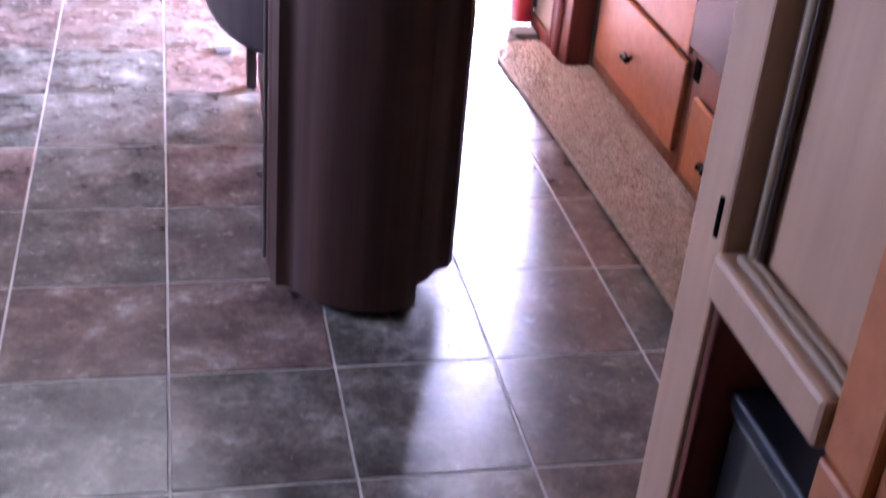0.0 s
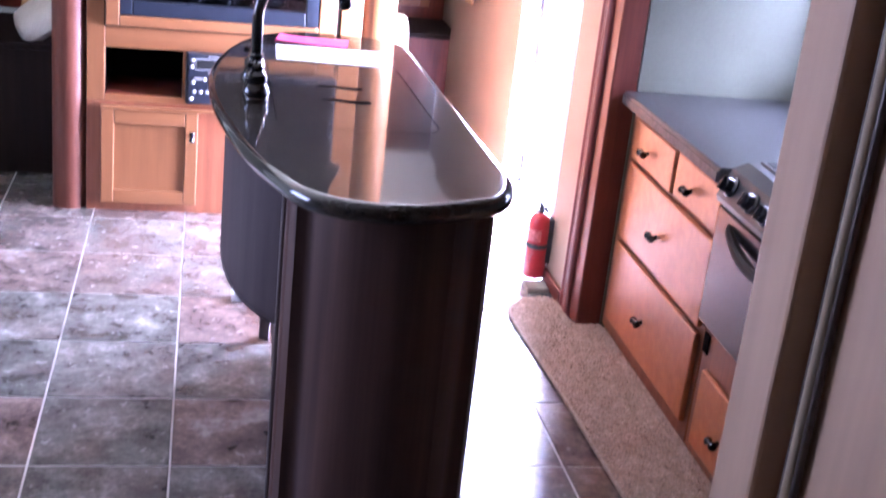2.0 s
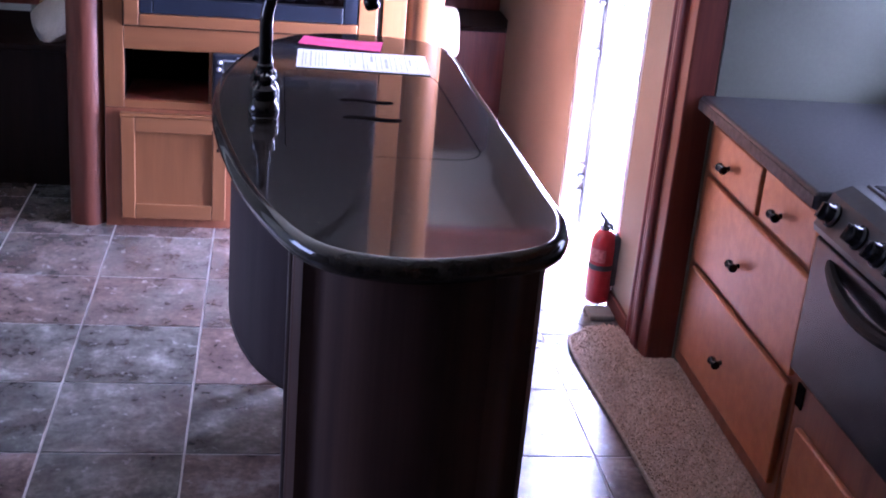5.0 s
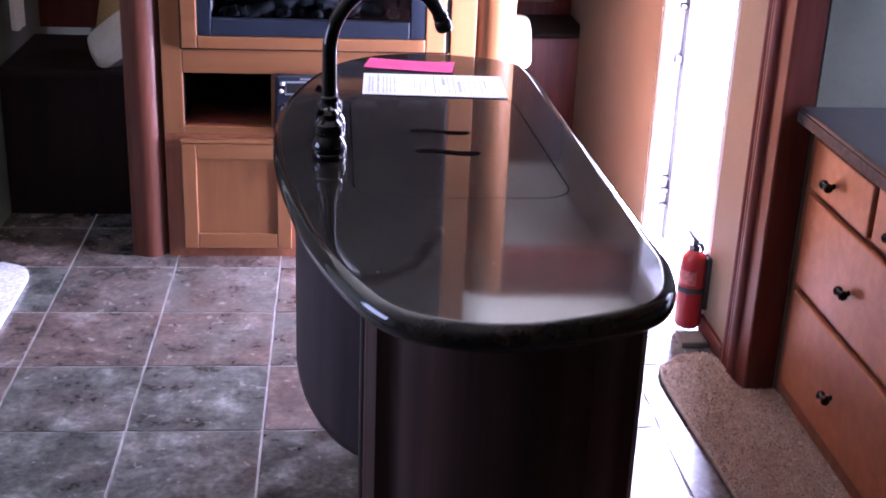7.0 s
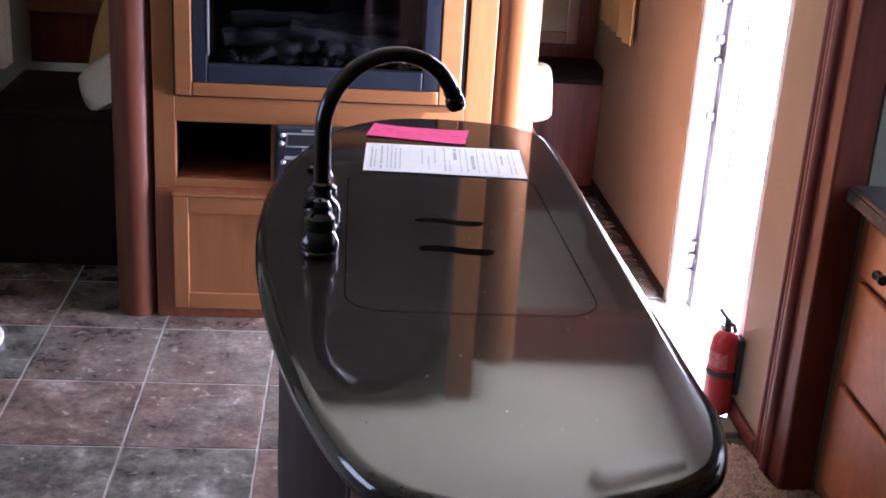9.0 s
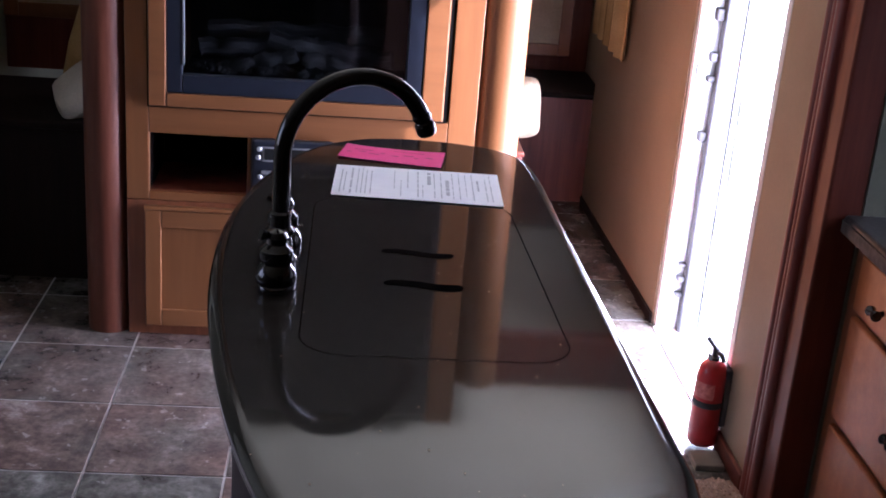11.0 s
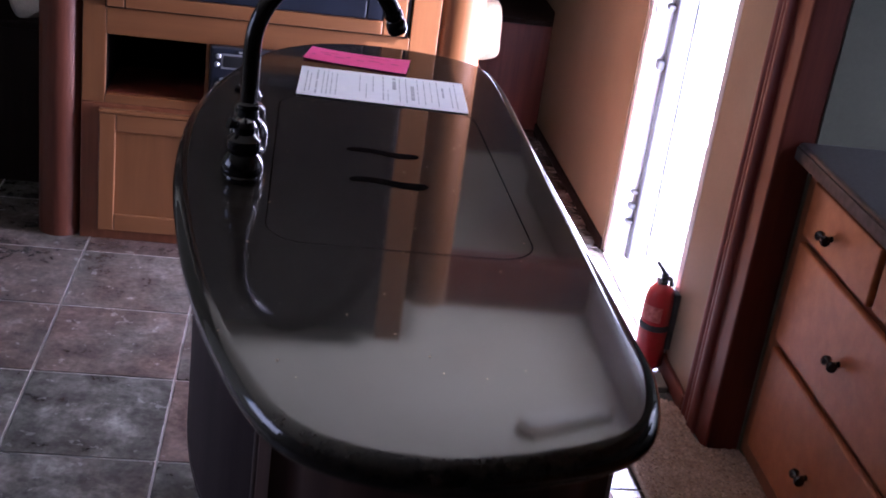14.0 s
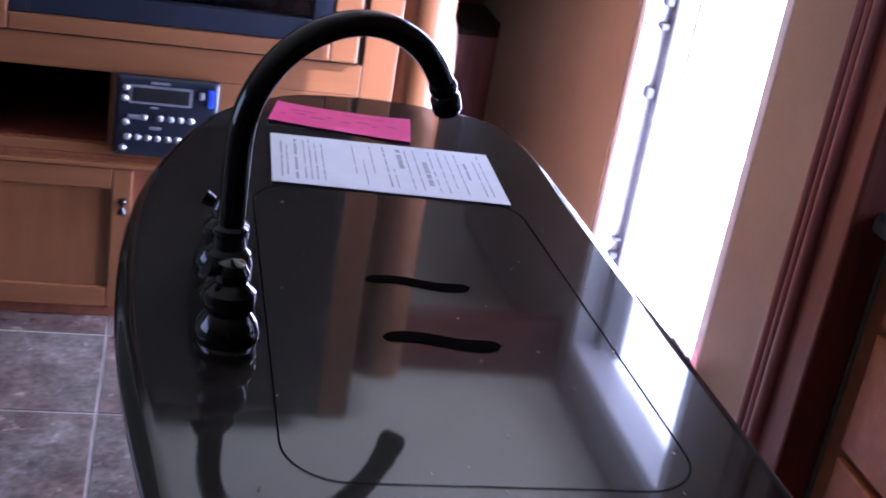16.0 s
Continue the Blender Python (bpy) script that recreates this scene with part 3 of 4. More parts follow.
for k in range(16):
    z = 0.862 + k * 0.0425
    bmb = box(-0.0245, 0.0245, 2.45, 3.258, -0.001, 0.001)
    bmesh.ops.transform(bmb, matrix=Matrix.Translation((1.816, 0, z)) @ pose(0, 0, 0, 0, -56, 0), verts=bmb.verts)
    part("slat", bmb, M_BLIND, win)
part("bottom_rail", box(1.805, 1.830, 2.45, 3.258, 0.828, 0.842, 0.003), M_BLIND, win)
part("pane", box(1.878, 1.882, 2.455, 3.25, 0.832, 1.495), glow("window_daylight", (0.95, 0.98, 1.0), 0.6), win)

# ---- range hood and upper cabinet ----
hood = thing("range_hood", "black range hood with grey underside over the range", "range hood", (1.6, 2.3, 1.3))
hb = bmesh.new()
outl = [(1.40 + 0.05 * (1 - math.cos(k / 10 * math.pi / 2)), 1.98 + 0.64 * k / 10) for k in range(11)] + [(1.835, 2.62), (1.835, 1.98)]
prism(outl, 1.30, 1.365, hb, 0.008)
part("canopy", hb, M_HOOD, hood)
part("underside", box(1.46, 1.82, 2.02, 2.60, 1.291, 1.2995, 0.002), M_SILVER, hood)
part("filter", box(1.50, 1.80, 2.06, 2.62, 1.13, 1.205, 0.006), M_HOOD, hood)
part("lamp_housing", box(1.52, 1.79, 2.08, 2.60, 1.2055, 1.2905, 0.01), M_WINFRAME, hood, "pale grey lamp housing")
part("lamp_lens", lathe([(0.0, 0), (0.02, 0.001), (0.02, 0.006)], Matrix.Translation((1.49, 2.52, 1.285)), 14), M_LAMPGLASS, hood)
ucab = thing("upper_cabinet", "honey maple upper cabinet above the range hood", "cabinet", (1.6, 2.1, 1.28))
part("body", box(1.45, 1.838, 1.2, 2.65, 1.3675, CEIL - 0.004, 0.003), M_MAPLE, ucab)
part("edge_strip", box(1.43, 1.4485, 1.2, 2.65, 1.369, 1.395, 0.003), M_SILVER, ucab)

# ---- tall cabinet end that the camera passes ----
PX = 0.505
tall = thing("tall_cabinet", "pale oak tall cabinet with open lower bay", "cabinet", (0.56, 0.3, 0))
part("post", box(PX - 0.012, 0.605, 0.632, 0.702, 0.0, CEIL - 0.004, 0.004), M_DOORPANEL, tall, "pale oak corner post")
part("post_edge", box(PX - 0.008, 0.60, 0.618, 0.6315, 0.0, 0.905, 0.003), M_DARKWOOD, tall)
part("side_panel", box(PX + 0.012, 0.605, 0.4125, 0.6175, 0.952, CEIL - 0.004, 0.003), M_DOORPANEL, tall, "large pale oak panel")
mb = bmesh.new()
for k, (dx, dy) in enumerate(((0.006, 0.6115), (0.004, 0.603), (0.006, 0.5945))):
    if k != 1:
        lathe([(0.0034, 0.952), (0.0034, CEIL - 0.006)], Matrix.Translation((PX + dx, dy, 0)), 10, mb)
part("bead", lathe([(0.0062, 0.952), (0.0062, CEIL - 0.006)], Matrix.Translation((PX + 0.006, 0.603, 0)), 12), M_WALL, tall, "grey-tan bead between the dark ribs")
part("moulding", mb, M_ISLAND_DARK, tall, "ribbed dark vertical moulding")
part("rail", box(PX - 0.02, 0.60, 0.4125, 0.631, 0.905, 0.951, 0.006), M_DOORPANEL, tall, "thick pale ledge rail")
part("back_panel", box(0.585, 0.605, -1.2, 0.6175, 0.0, 0.904), M_DOORPANEL, tall)
part("lower_door", box(PX - 0.015, 0.58, -0.3, 0.41, 0.1, 0.9045, 0.004), M_KMAPLE, tall, "orange maple lower door")
part("stile", box(PX - 0.012, 0.604, 0.352, 0.412, 0.9055, CEIL - 0.004, 0.004), M_KMAPLE, tall, "orange maple upright stile")
part("upper_door", box(PX - 0.004, 0.604, -1.2, 0.3515, 0.9055, CEIL - 0.004, 0.004), M_KMAPLE, tall, "orange maple tall door")
ledge_beads = bmesh.new()
for dx, dz in ((-0.004, 0.9555), (0.0045, 0.9575)):
    tube([(PX + dx, 0.4135 + 0.196 * k / 4, dz) for k in range(5)], 0.0042, 8, ledge_beads)
part("ledge_bead", ledge_beads, M_WALL, tall, "grey-tan ribbed bead along the ledge")
part("latch_slot", box(PX - 0.0145, PX - 0.011, 0.645, 0.651, 0.955, 0.995, 0.001), M_SLOT, tall)
bin_ = thing("storage_box", "black box stored in the open bay under the ledge", "box", (0.55, 0.52, 0))
part("body", box(0.528, 0.583, 0.42, 0.61, 0.0, 0.79, 0.006), M_BLACK, bin_)
part("lid_edge", box(0.524, 0.5835, 0.418, 0.612, 0.7905, 0.812, 0.004), M_NAVY, bin_)

# ---- carpet strip beside the kitchen ----
rug = bmesh.new()
out = smooth_loop([(1.046, 3.40), (1.095, 3.50), (1.15, 3.54), (1.226, 3.525), (1.238, 3.34), (1.335, 3.31), (1.338, 2.2), (1.338, 0.76), (1.2, 0.74), (1.10, 0.76), (1.098, 1.9), (1.083, 2.5), (1.068, 2.95)], 5)
prism(out, 0.0005, 0.013, rug, 0.004, 2)
strip = thing("carpet_strip", "speckled beige carpet strip along the kitchen cabinets", "carpet", (1.2, 2.2, 0))
part("carpet", rug, M_CARPET, strip)


def inside(x, y, loop):
    odd = False
    for (xa, ya), (xb, yb) in zip(loop, loop[1:] + loop[:1]):
        if (ya > y) != (yb > y) and x < xa + (y - ya) * (xb - xa) / (yb - ya):
            odd = not odd
    return odd


def pile(loop, step, height, seed):
    """Leaning three-sided tufts set closely inside an outline, as vertices and faces."""
    rnd, vs, fs = random.Random(seed), [], []
    xs, ys = [p[0] for p in loop], [p[1] for p in loop]
    y = max(min(ys), 1.85)
    while y < max(ys):
        x = min(xs)
        while x < max(xs):
            px, py = x + rnd.uniform(-0.4, 0.4) * step, y + rnd.uniform(-0.4, 0.4) * step
            if inside(px, py, loop):
                r, a, h = step * rnd.uniform(0.7, 1.1), rnd.uniform(0, 6.28), height * rnd.uniform(0.6, 1.3)
                k = len(vs)
                vs += [(px + r * math.cos(a + i * 2.094), py + r * math.sin(a + i * 2.094), 0.0115) for i in range(3)]
                vs.append((px + rnd.uniform(-0.6, 0.6) * step, py + rnd.uniform(-0.6, 0.6) * step, 0.0115 + h))
                fs += [(k, k + 1, k + 3), (k + 1, k + 2, k + 3), (k + 2, k, k + 3)]
            x += step
        y += step
    return vs, fs


pile_mesh = bpy.data.meshes.new("nap")
pv, pf = pile(out, 0.0085, 0.0055, 11)
pile_mesh.from_pydata([(x - 1.2, y - 2.2, z) for x, y, z in pv], [], pf)
pile_mesh.materials.append(M_PILE)
tufts = new("nap", pile_mesh)
tufts.parent = strip
tagged(tufts, "speckled beige carpet pile", kind="stuff")
edge = [(x, y, 0.009) for x, y in out if x < 1.15 and y > 0.8]
edge.sort(key=lambda p: p[1])
part("edge_binding", tube(edge, 0.0055, 8), M_BINDING, strip, "pale stitched carpet edge binding")
mat_ = bmesh.new()
prism([(-1.99, 2.2), (-0.76, 2.2)] + [(-0.76 - 0.10 + 0.10 * math.cos(a * math.pi / 16), 4.07 + 0.10 * math.sin(a * math.pi / 16)) for a in range(9)] + [(-1.99, 4.17)], 0.0005, 0.02, mat_, 0.006, 2)
single("pale_carpet", mat_, M_LIGHTCARPET, "pale grey carpet of the seating side with rounded corner", "carpet")

# ---- kitchen island ----
TOPZ = 0.898
isl = thing("kitchen_island", "dark brown kitchen island with rounded end", "island", (0.38, 2.58, 0))
near = [(0.236, 2.13), (0.262, 2.06), (0.31, 2.0), (0.38, 1.962), (0.45, 1.948), (0.51, 1.965), (0.56, 2.02), (0.596, 2.10)]
foot = near + [(0.592, 2.6), (0.572, 3.08), (0.54, 3.18), (0.46, 3.24), (0.36, 3.24), (0.28, 3.18), (0.245, 3.08)]
part("body", prism(inset_loop(foot, -0.012), 0.09, 0.858), M_ISLAND, isl)
kick = [(0.25, 2.13), (0.275, 2.07), (0.32, 2.02), (0.38, 1.985), (0.45, 1.972), (0.50, 1.985), (0.535, 2.05), (0.545, 2.2), (0.54, 3.05), (0.45, 3.16), (0.32, 3.15), (0.262, 3.05)]
part("toe_kick", prism(kick, 0.0, 0.0895), M_ISLAND_DARK, isl)
part("end_panel", ribbon(smooth_loop(near + [(0.45, 2.6)], 4)[:4 * 5 + 1], 0.028, 0.857, -0.010), M_ISLAND, isl, "curved brown wood-grain end panel")
part("end_panel_return", ribbon(smooth_loop(near + [(0.45, 2.6)], 4)[4 * 5:4 * 7 + 1], 0.08, 0.857, -0.010), M_ISLAND, isl)
for (x, y, r) in ((0.229, 2.145, 0.017), (0.214, 2.182, 0.008), (0.243, 2.122, 0.006), (0.604, 2.13, 0.014)):
    part("corner_post", lathe([(r, 0.03 if x < 0.5 else 0.06), (r, 0.857)], Matrix.Translation((x, y, 0)), 14), M_ISLAND if r > 0.01 else M_ISLAND_DARK, isl)
for y0, y1 in ((2.17, 2.60), (2.63, 3.06)):
    d = part("door", box(0.598, 0.614, y0, y1, 0.10, 0.82, 0.004), M_ISLAND_DARK, isl, "dark brown cupboard door")
    part("door_knob", lathe([(0.005, 0), (0.005, 0.012), (0.013, 0.016), (0.012, 0.024), (0.006, 0.028)], Matrix.Translation((0.614, y1 - 0.05, 0.72)) @ pose(0, 0, 0, 0, 90, 0), 14), M_BRONZE, d)
ap = [(0.262 - 0.165 * math.sin(math.pi * k / 24), 2.62 - 0.44 * math.cos(math.pi * k / 24)) for k in range(25)]
part("apron", ribbon(ap, 0.50, 0.857, -0.014), M_APRON, isl, "bowed grey-brown apron under the overhang")
part("apron_floor", prism(ap + [(0.262, 2.6)], 0.502, 0.51), M_ISLAND_DARK, isl)
part("bracket_leg", box(0.232, 0.262, 3.19, 3.225, 0.0, 0.857, 0.004), M_ISLAND_DARK, isl)
single("floor_outlet", box(0.155, 0.205, 3.46, 3.51, 0.0, 0.03, 0.005), M_WHITE, "small white box standing on the tile floor", "outlet box")

TOP = smooth_loop([(0.634, 2.18), (0.636, 2.04), (0.598, 1.925), (0.50, 1.866), (0.365, 1.838), (0.24, 1.884), (0.17, 2.015), (0.106, 2.25), (0.059, 2.58),
                   (0.066, 2.89), (0.142, 3.17), (0.245, 3.296), (0.37, 3.33), (0.495, 3.308), (0.578, 3.25), (0.605, 3.13), (0.613, 2.85), (0.624, 2.5)], 6)[::-1]
top = thing("island_top", "glossy dark brown oval countertop with rounded edge", "countertop", (0.36, 2.58, 0.86))
tbm = bmesh.new()
SOFT.add(id(tbm))
rings = []
for k in range(13):
    a = radians(-90 + 180 * k / 12)
    rings.append([tbm.verts.new((x, y, 0.8785 + 0.0195 * math.sin(a))) for x, y in inset_loop(TOP, -0.0195 * (1 - math.cos(a)))])
for ra, rb in zip(rings, rings[1:]):
    for k in range(len(TOP)):
        j = (k + 1) % len(TOP)
        tbm.faces.new((ra[k], ra[j], rb[j], rb[k]))
tbm.faces.new(rings[0][::-1]), tbm.faces.new(rings[-1])
slab = part("slab", tbm, M_TOP, top)
for f in slab.data.polygons:
    if len(f.vertices) > 8:
        f.use_smooth = False
# sink cover: an inlaid panel outlined by a thin groove
CX0, CX1, CY0, CY1, CR = 0.196, 0.545, 2.318, 2.93, 0.055
cover = []
for cx, cy, a0 in ((CX1 - CR, CY0 + CR, 270), (CX1 - CR - 0.02, CY1 - CR, 0), (CX0 + CR, CY1 - CR, 90), (CX0 + CR, CY0 + CR, 180)):
    cover += [(cx + CR * math.cos(radians(a0 + 90 * k / 8)), cy + CR * math.sin(radians(a0 + 90 * k / 8))) for k in range(9)]
gb = bmesh.new()
inner = inset_loop(cover, -0.0014)
va = [gb.verts.new((x, y, TOPZ + 0.0006)) for x, y in cover]
vb = [gb.verts.new((x, y, TOPZ + 0.0006)) for x, y in inner]
for i in range(len(cover)):
    j = (i + 1) % len(cover)
    gb.faces.new((va[i], va[j], vb[j], vb[i]))
part("cover_groove", gb, M_SLOT, top, "thin dark groove round the sink cover")
for x0, x1, y0, y1, w in ((0.303, 0.415, 2.683, 2.678, 0.0105), (0.305, 0.421, 2.558, 2.553, 0.0125)):
    sb = bmesh.new()
    n, up, dn = 20, [], []
    for k in range(n + 1):
        u = k / n
        x, y = x0 + (x1 - x0) * u, y0 + (y1 - y0) * u + 0.005 * math.sin(u * 2 * math.pi)
        h = w * (1 - (2 * u - 1) ** 8) ** 0.5 * (0.8 + 0.2 * u)
        up.append(sb.verts.new((x, y + h, TOPZ + 0.0008)))
        dn.append(sb.verts.new((x, y - h - 1e-5, TOPZ + 0.0008)))
    for k in range(n):
        sb.faces.new((dn[k], dn[k + 1], up[k + 1], up[k]))
    part("finger_slot", sb, M_SLOT, top, "wavy black finger slot")

dust = bmesh.new()
drnd = random.Random(21)
for _ in range(46):
    dx, dy = drnd.uniform(0.15, 0.55), drnd.uniform(1.98, 2.95)
    bmesh.ops.create_circle(dust, cap_ends=True, segments=6, radius=drnd.uniform(0.0006, 0.0016), matrix=Matrix.Translation((dx, dy, TOPZ + 0.0011)))
tagged(part("dust", dust, M_CREAM, top, "pale dust specks on the glossy top"), kind="stuff")

# ---- faucet ----
FX, FY = 0.157, 2.595
fau = thing("faucet", "tall dark bronze gooseneck kitchen faucet", "faucet", (FX, FY, TOPZ))
pl = []
for k in range(32):
    a = 2 * math.pi * k / 32
    pl.append((FX + 0.033 * math.copysign(abs(math.cos(a)) ** 0.7, math.cos(a)), FY + 0.105 * math.copysign(abs(math.sin(a)) ** 0.7, math.sin(a))))
part("deck_plate", prism(pl, TOPZ + 0.001, TOPZ + 0.012, None, 0.004), M_BRONZE, fau)
part("column", lathe([(0.024, 0.012), (0.025, 0.02), (0.019, 0.03), (0.017, 0.05), (0.021, 0.056), (0.021, 0.062), (0.016, 0.067), (0.0145, 0.078), (0.0165, 0.081), (0.0165, 0.086), (0.0125, 0.089)], Matrix.Translation((FX, FY, TOPZ)), 22), M_BRONZE, fau)
dirv = Vector((0.352 - FX, 2.678 - FY, 0))
reach = dirv.length
dirv.normalize()
R = reach * 1.01 / 1.927
cz = 1.064
gp = [(FX, FY, TOPZ + 0.085 + (cz - TOPZ - 0.085) * k / 5) for k in range(5)]
for k in range(25):
    a = math.pi - k / 24 * radians(158)
    h = R + R * math.cos(a)
    gp.append((FX + dirv.x * h, FY + dirv.y * h, cz + R * math.sin(a)))
part("spout", tube(gp, 0.0125, 16), M_BRONZE, fau, "arched dark bronze spout")
end = Vector(gp[-1])
part("spout_tip", lathe([(0.0125, -0.022), (0.015, -0.018), (0.015, -0.004), (0.0125, 0.0), (0.0145, 0.006), (0.0135, 0.012)], Matrix.Translation(end) @ pose(0, 0, 0, 0, -22, 23), 16), M_BRONZE, fau)
for sgn in (-1, 1):
    hm = Matrix.Translation((FX, FY + sgn * 0.072, TOPZ))
    h = part("handle", lathe([(0.029, 0.012), (0.030, 0.020), (0.026, 0.030), (0.020, 0.038), (0.024, 0.046), (0.023, 0.058), (0.014, 0.066), (0.016, 0.076), (0.012, 0.084), (0.0, 0.088)], hm, 20), M_BRONZE, fau)
    part("lever", tube([(FX, FY + sgn * 0.072, TOPZ + 0.068), (FX - 0.010, FY + sgn * 0.076, TOPZ + 0.076), (FX - 0.022, FY + sgn * 0.08, TOPZ + 0.081)], 0.006, 10, radii=[0.006, 0.005, 0.008]), M_BRONZE, h)

# ---- papers on the island ----
def sheet(name, corners, mat, label, z, curl=0.0):
    """A thin sheet between four corners (near left, near right, far right, far left)."""
    a, b, c, d = (Vector(p) for p in corners)
    bm = bmesh.new()
    SOFT.add(id(bm))
    n, m = 12, 6
    for lift in (0.0, 0.0006):
        g = [[bm.verts.new((*(a * (1 - u) * (1 - v) + b * u * (1 - v) + c * u * v + d * (1 - u) * v), z + lift + curl * (abs(2 * u - 1) ** 3) * (0.4 + 0.6 * v)))
              for u in (i / n for i in range(n + 1))] for v in (j / m for j in range(m + 1))]
        for j in range(m):
            for i in range(n):
                bm.faces.new((g[j][i], g[j][i + 1], g[j + 1][i + 1], g[j + 1][i]))
    bmesh.ops.remove_doubles(bm, verts=bm.verts, dist=1e-5)
    return single(name, bm, mat, label, "paper", at=(a.x, a.y, z))


def bars(parent, corners, z, rows, mat, name):
    a, b, c, d = (Vector(p) for p in corners)
    for u0, u1, v0, v1 in rows:
        bm = bmesh.new()
        bm.faces.new([bm.verts.new((*(a * (1 - u) * (1 - v) + b * u * (1 - v) + c * u * v + d * (1 - u) * v), z)) for u, v in ((u0, v0), (u1, v0), (u1, v1), (u0, v1))])
        part(name, bm, mat, parent)


PC = ((0.222, 2.938), (0.516, 2.92), (0.522, 3.099), (0.229, 3.112))
paper = sheet("printed_form", PC, M_PAPER, "white printed form lying on the island top", TOPZ + 0.0015)
rnd = random.Random(4)
rows = []
for u, w, v0, v1 in ((0.04, 0.008, 0.1, 0.9), (0.065, 0.006, 0.15, 0.8), (0.10, 0.012, 0.08, 0.9), (0.14, 0.006, 0.1, 0.92), (0.165, 0.006, 0.1, 0.92), (0.19, 0.006, 0.1, 0.85), (0.22, 0.006, 0.1, 0.9),
                     (0.36, 0.005, 0.3, 0.9), (0.40, 0.005, 0.1, 0.6), (0.44, 0.006, 0.35, 0.9), (0.50, 0.008, 0.1, 0.92), (0.53, 0.005, 0.1, 0.5), (0.56, 0.022, 0.5, 0.9), (0.60, 0.006, 0.1, 0.92),
                     (0.64, 0.006, 0.1, 0.92), (0.67, 0.022, 0.2, 0.75), (0.71, 0.006, 0.1, 0.92), (0.75, 0.006, 0.1, 0.92), (0.79, 0.005, 0.2, 0.9), (0.83, 0.006, 0.1, 0.92), (0.86, 0.012, 0.4, 0.8), (0.91, 0.006, 0.1, 0.8), (0.94, 0.006, 0.1, 0.92)):
    v = v0
    while v < v1 - 0.05:
        e = min(v1, v + rnd.uniform(0.08, 0.3))
        rows.append((u, u + w, v, e))
        v = e + rnd.uniform(0.015, 0.05)
bars(paper, PC, TOPZ + 0.0026, rows, M_INK, "print_bar")
KC = ((0.229, 3.166), (0.420, 3.122), (0.434, 3.216), (0.246, 3.246))
pink = sheet("pink_slip", KC, M_PINK, "bright pink paper slip with curled edge on the island top", TOPZ + 0.0015, 0.003)
bars(pink, KC, TOPZ + 0.0058, [(0.06 + 0.11 * k, 0.10 + 0.11 * k + 0.03 * (k % 3), 0.3 + 0.1 * (k % 2), 0.36 + 0.1 * (k % 2)) for k in range(8)] + [(0.12, 0.3, 0.55, 0.6), (0.5, 0.8, 0.66, 0.7)], M_PINKINK, "print_bar")

# ---- entertainment centre ----
EY = 4.278
ent = thing("entertainment_center", "maple entertainment centre with rounded corner columns", "cabinet", (0.12, 4.5, 0))
part("base", box(-0.36, 0.60, EY, EY + 0.40, 0.0, 0.41, 0.003), M_FRAME, ent)
part("face_stile", box(-0.36, -0.297, EY, EY + 0.02, 0.4105, CEIL - 0.004, 0.003), M_MAPLE, ent)
part("face_stile", box(0.522, 0.60, EY, EY + 0.02, 0.4105, CEIL - 0.004, 0.003), M_MAPLE, ent)
part("rail", box(-0.2965, 0.5215, EY, EY + 0.02, 0.4105, 0.4355, 0.002), M_MAPLE_H, ent)
part("rail", box(-0.2965, 0.5215, EY, EY + 0.02, 0.605, 0.678, 0.002), M_MAPLE_H, ent)
part("mullion", box(-0.028, -0.018, EY + 0.001, EY + 0.02, 0.436, 0.6045, 0.001), M_MAPLE, ent)
part("mullion", box(0.21, 0.5215, EY + 0.001, EY + 0.02, 0.436, 0.6045, 0.001), M_MAPLE, ent)
# niche linings coloured black and its floor dark in place of cast shade
part("niche_back", box(-0.2965, -0.03, EY + 0.28, EY + 0.29, 0.436, 0.6045), M_SLOT, ent, "back of the empty niche, blackened for its shade")
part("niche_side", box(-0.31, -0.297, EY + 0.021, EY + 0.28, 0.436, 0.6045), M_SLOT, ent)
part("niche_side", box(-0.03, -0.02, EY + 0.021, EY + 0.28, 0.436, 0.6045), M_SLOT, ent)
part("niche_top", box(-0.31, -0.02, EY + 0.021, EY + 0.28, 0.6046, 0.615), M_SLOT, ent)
part("niche_floor", box(-0.30, -0.03, EY + 0.021, EY + 0.28, 0.425, 0.4358), M_DARKWOOD, ent)
part("side", box(-0.36, -0.34, EY + 0.0205, EY + 0.40, 0.4105, CEIL - 0.004), M_MAPLE, ent)
part("side", box(0.58, 0.60, EY + 0.0205, EY + 0.40, 0.4105, CEIL - 0.004), M_MAPLE, ent)
part("back", box(-0.339, 0.579, EY + 0.38, EY + 0.40, 0.4105, CEIL - 0.004), M_MAPLE, ent)
part("upper_panel", box(-0.2965, 0.5215, EY + 0.001, EY + 0.0195, 1.24, 2.0, 0.002), M_MAPLE, ent)
part("header", box(0.7285, 1.244, EY + 0.27, EY + 0.33, 1.88, CEIL - 0.004, 0.004), M_DARKWOOD, ent, "dark wood header beam over the passage")


def column(x0, x1, mat, label, top=CEIL - 0.004):
    cx, rx = (x0 + x1) / 2, (x1 - x0) / 2
    pts = [(cx + rx * math.cos(math.pi + math.pi * k / 18), EY + 0.05 - 0.062 * math.sin(math.pi * k / 18)) for k in range(19)] + [(x1, EY + 0.40), (x0, EY + 0.40)]
    part("column", prism(pts, 0.0, top), mat, ent, label)


column(-0.482, -0.3605, M_COLUMN, "rounded cherry-stained corner column")
column(0.6005, 0.728, M_MAPLE, "rounded pale maple corner column", 1.93)
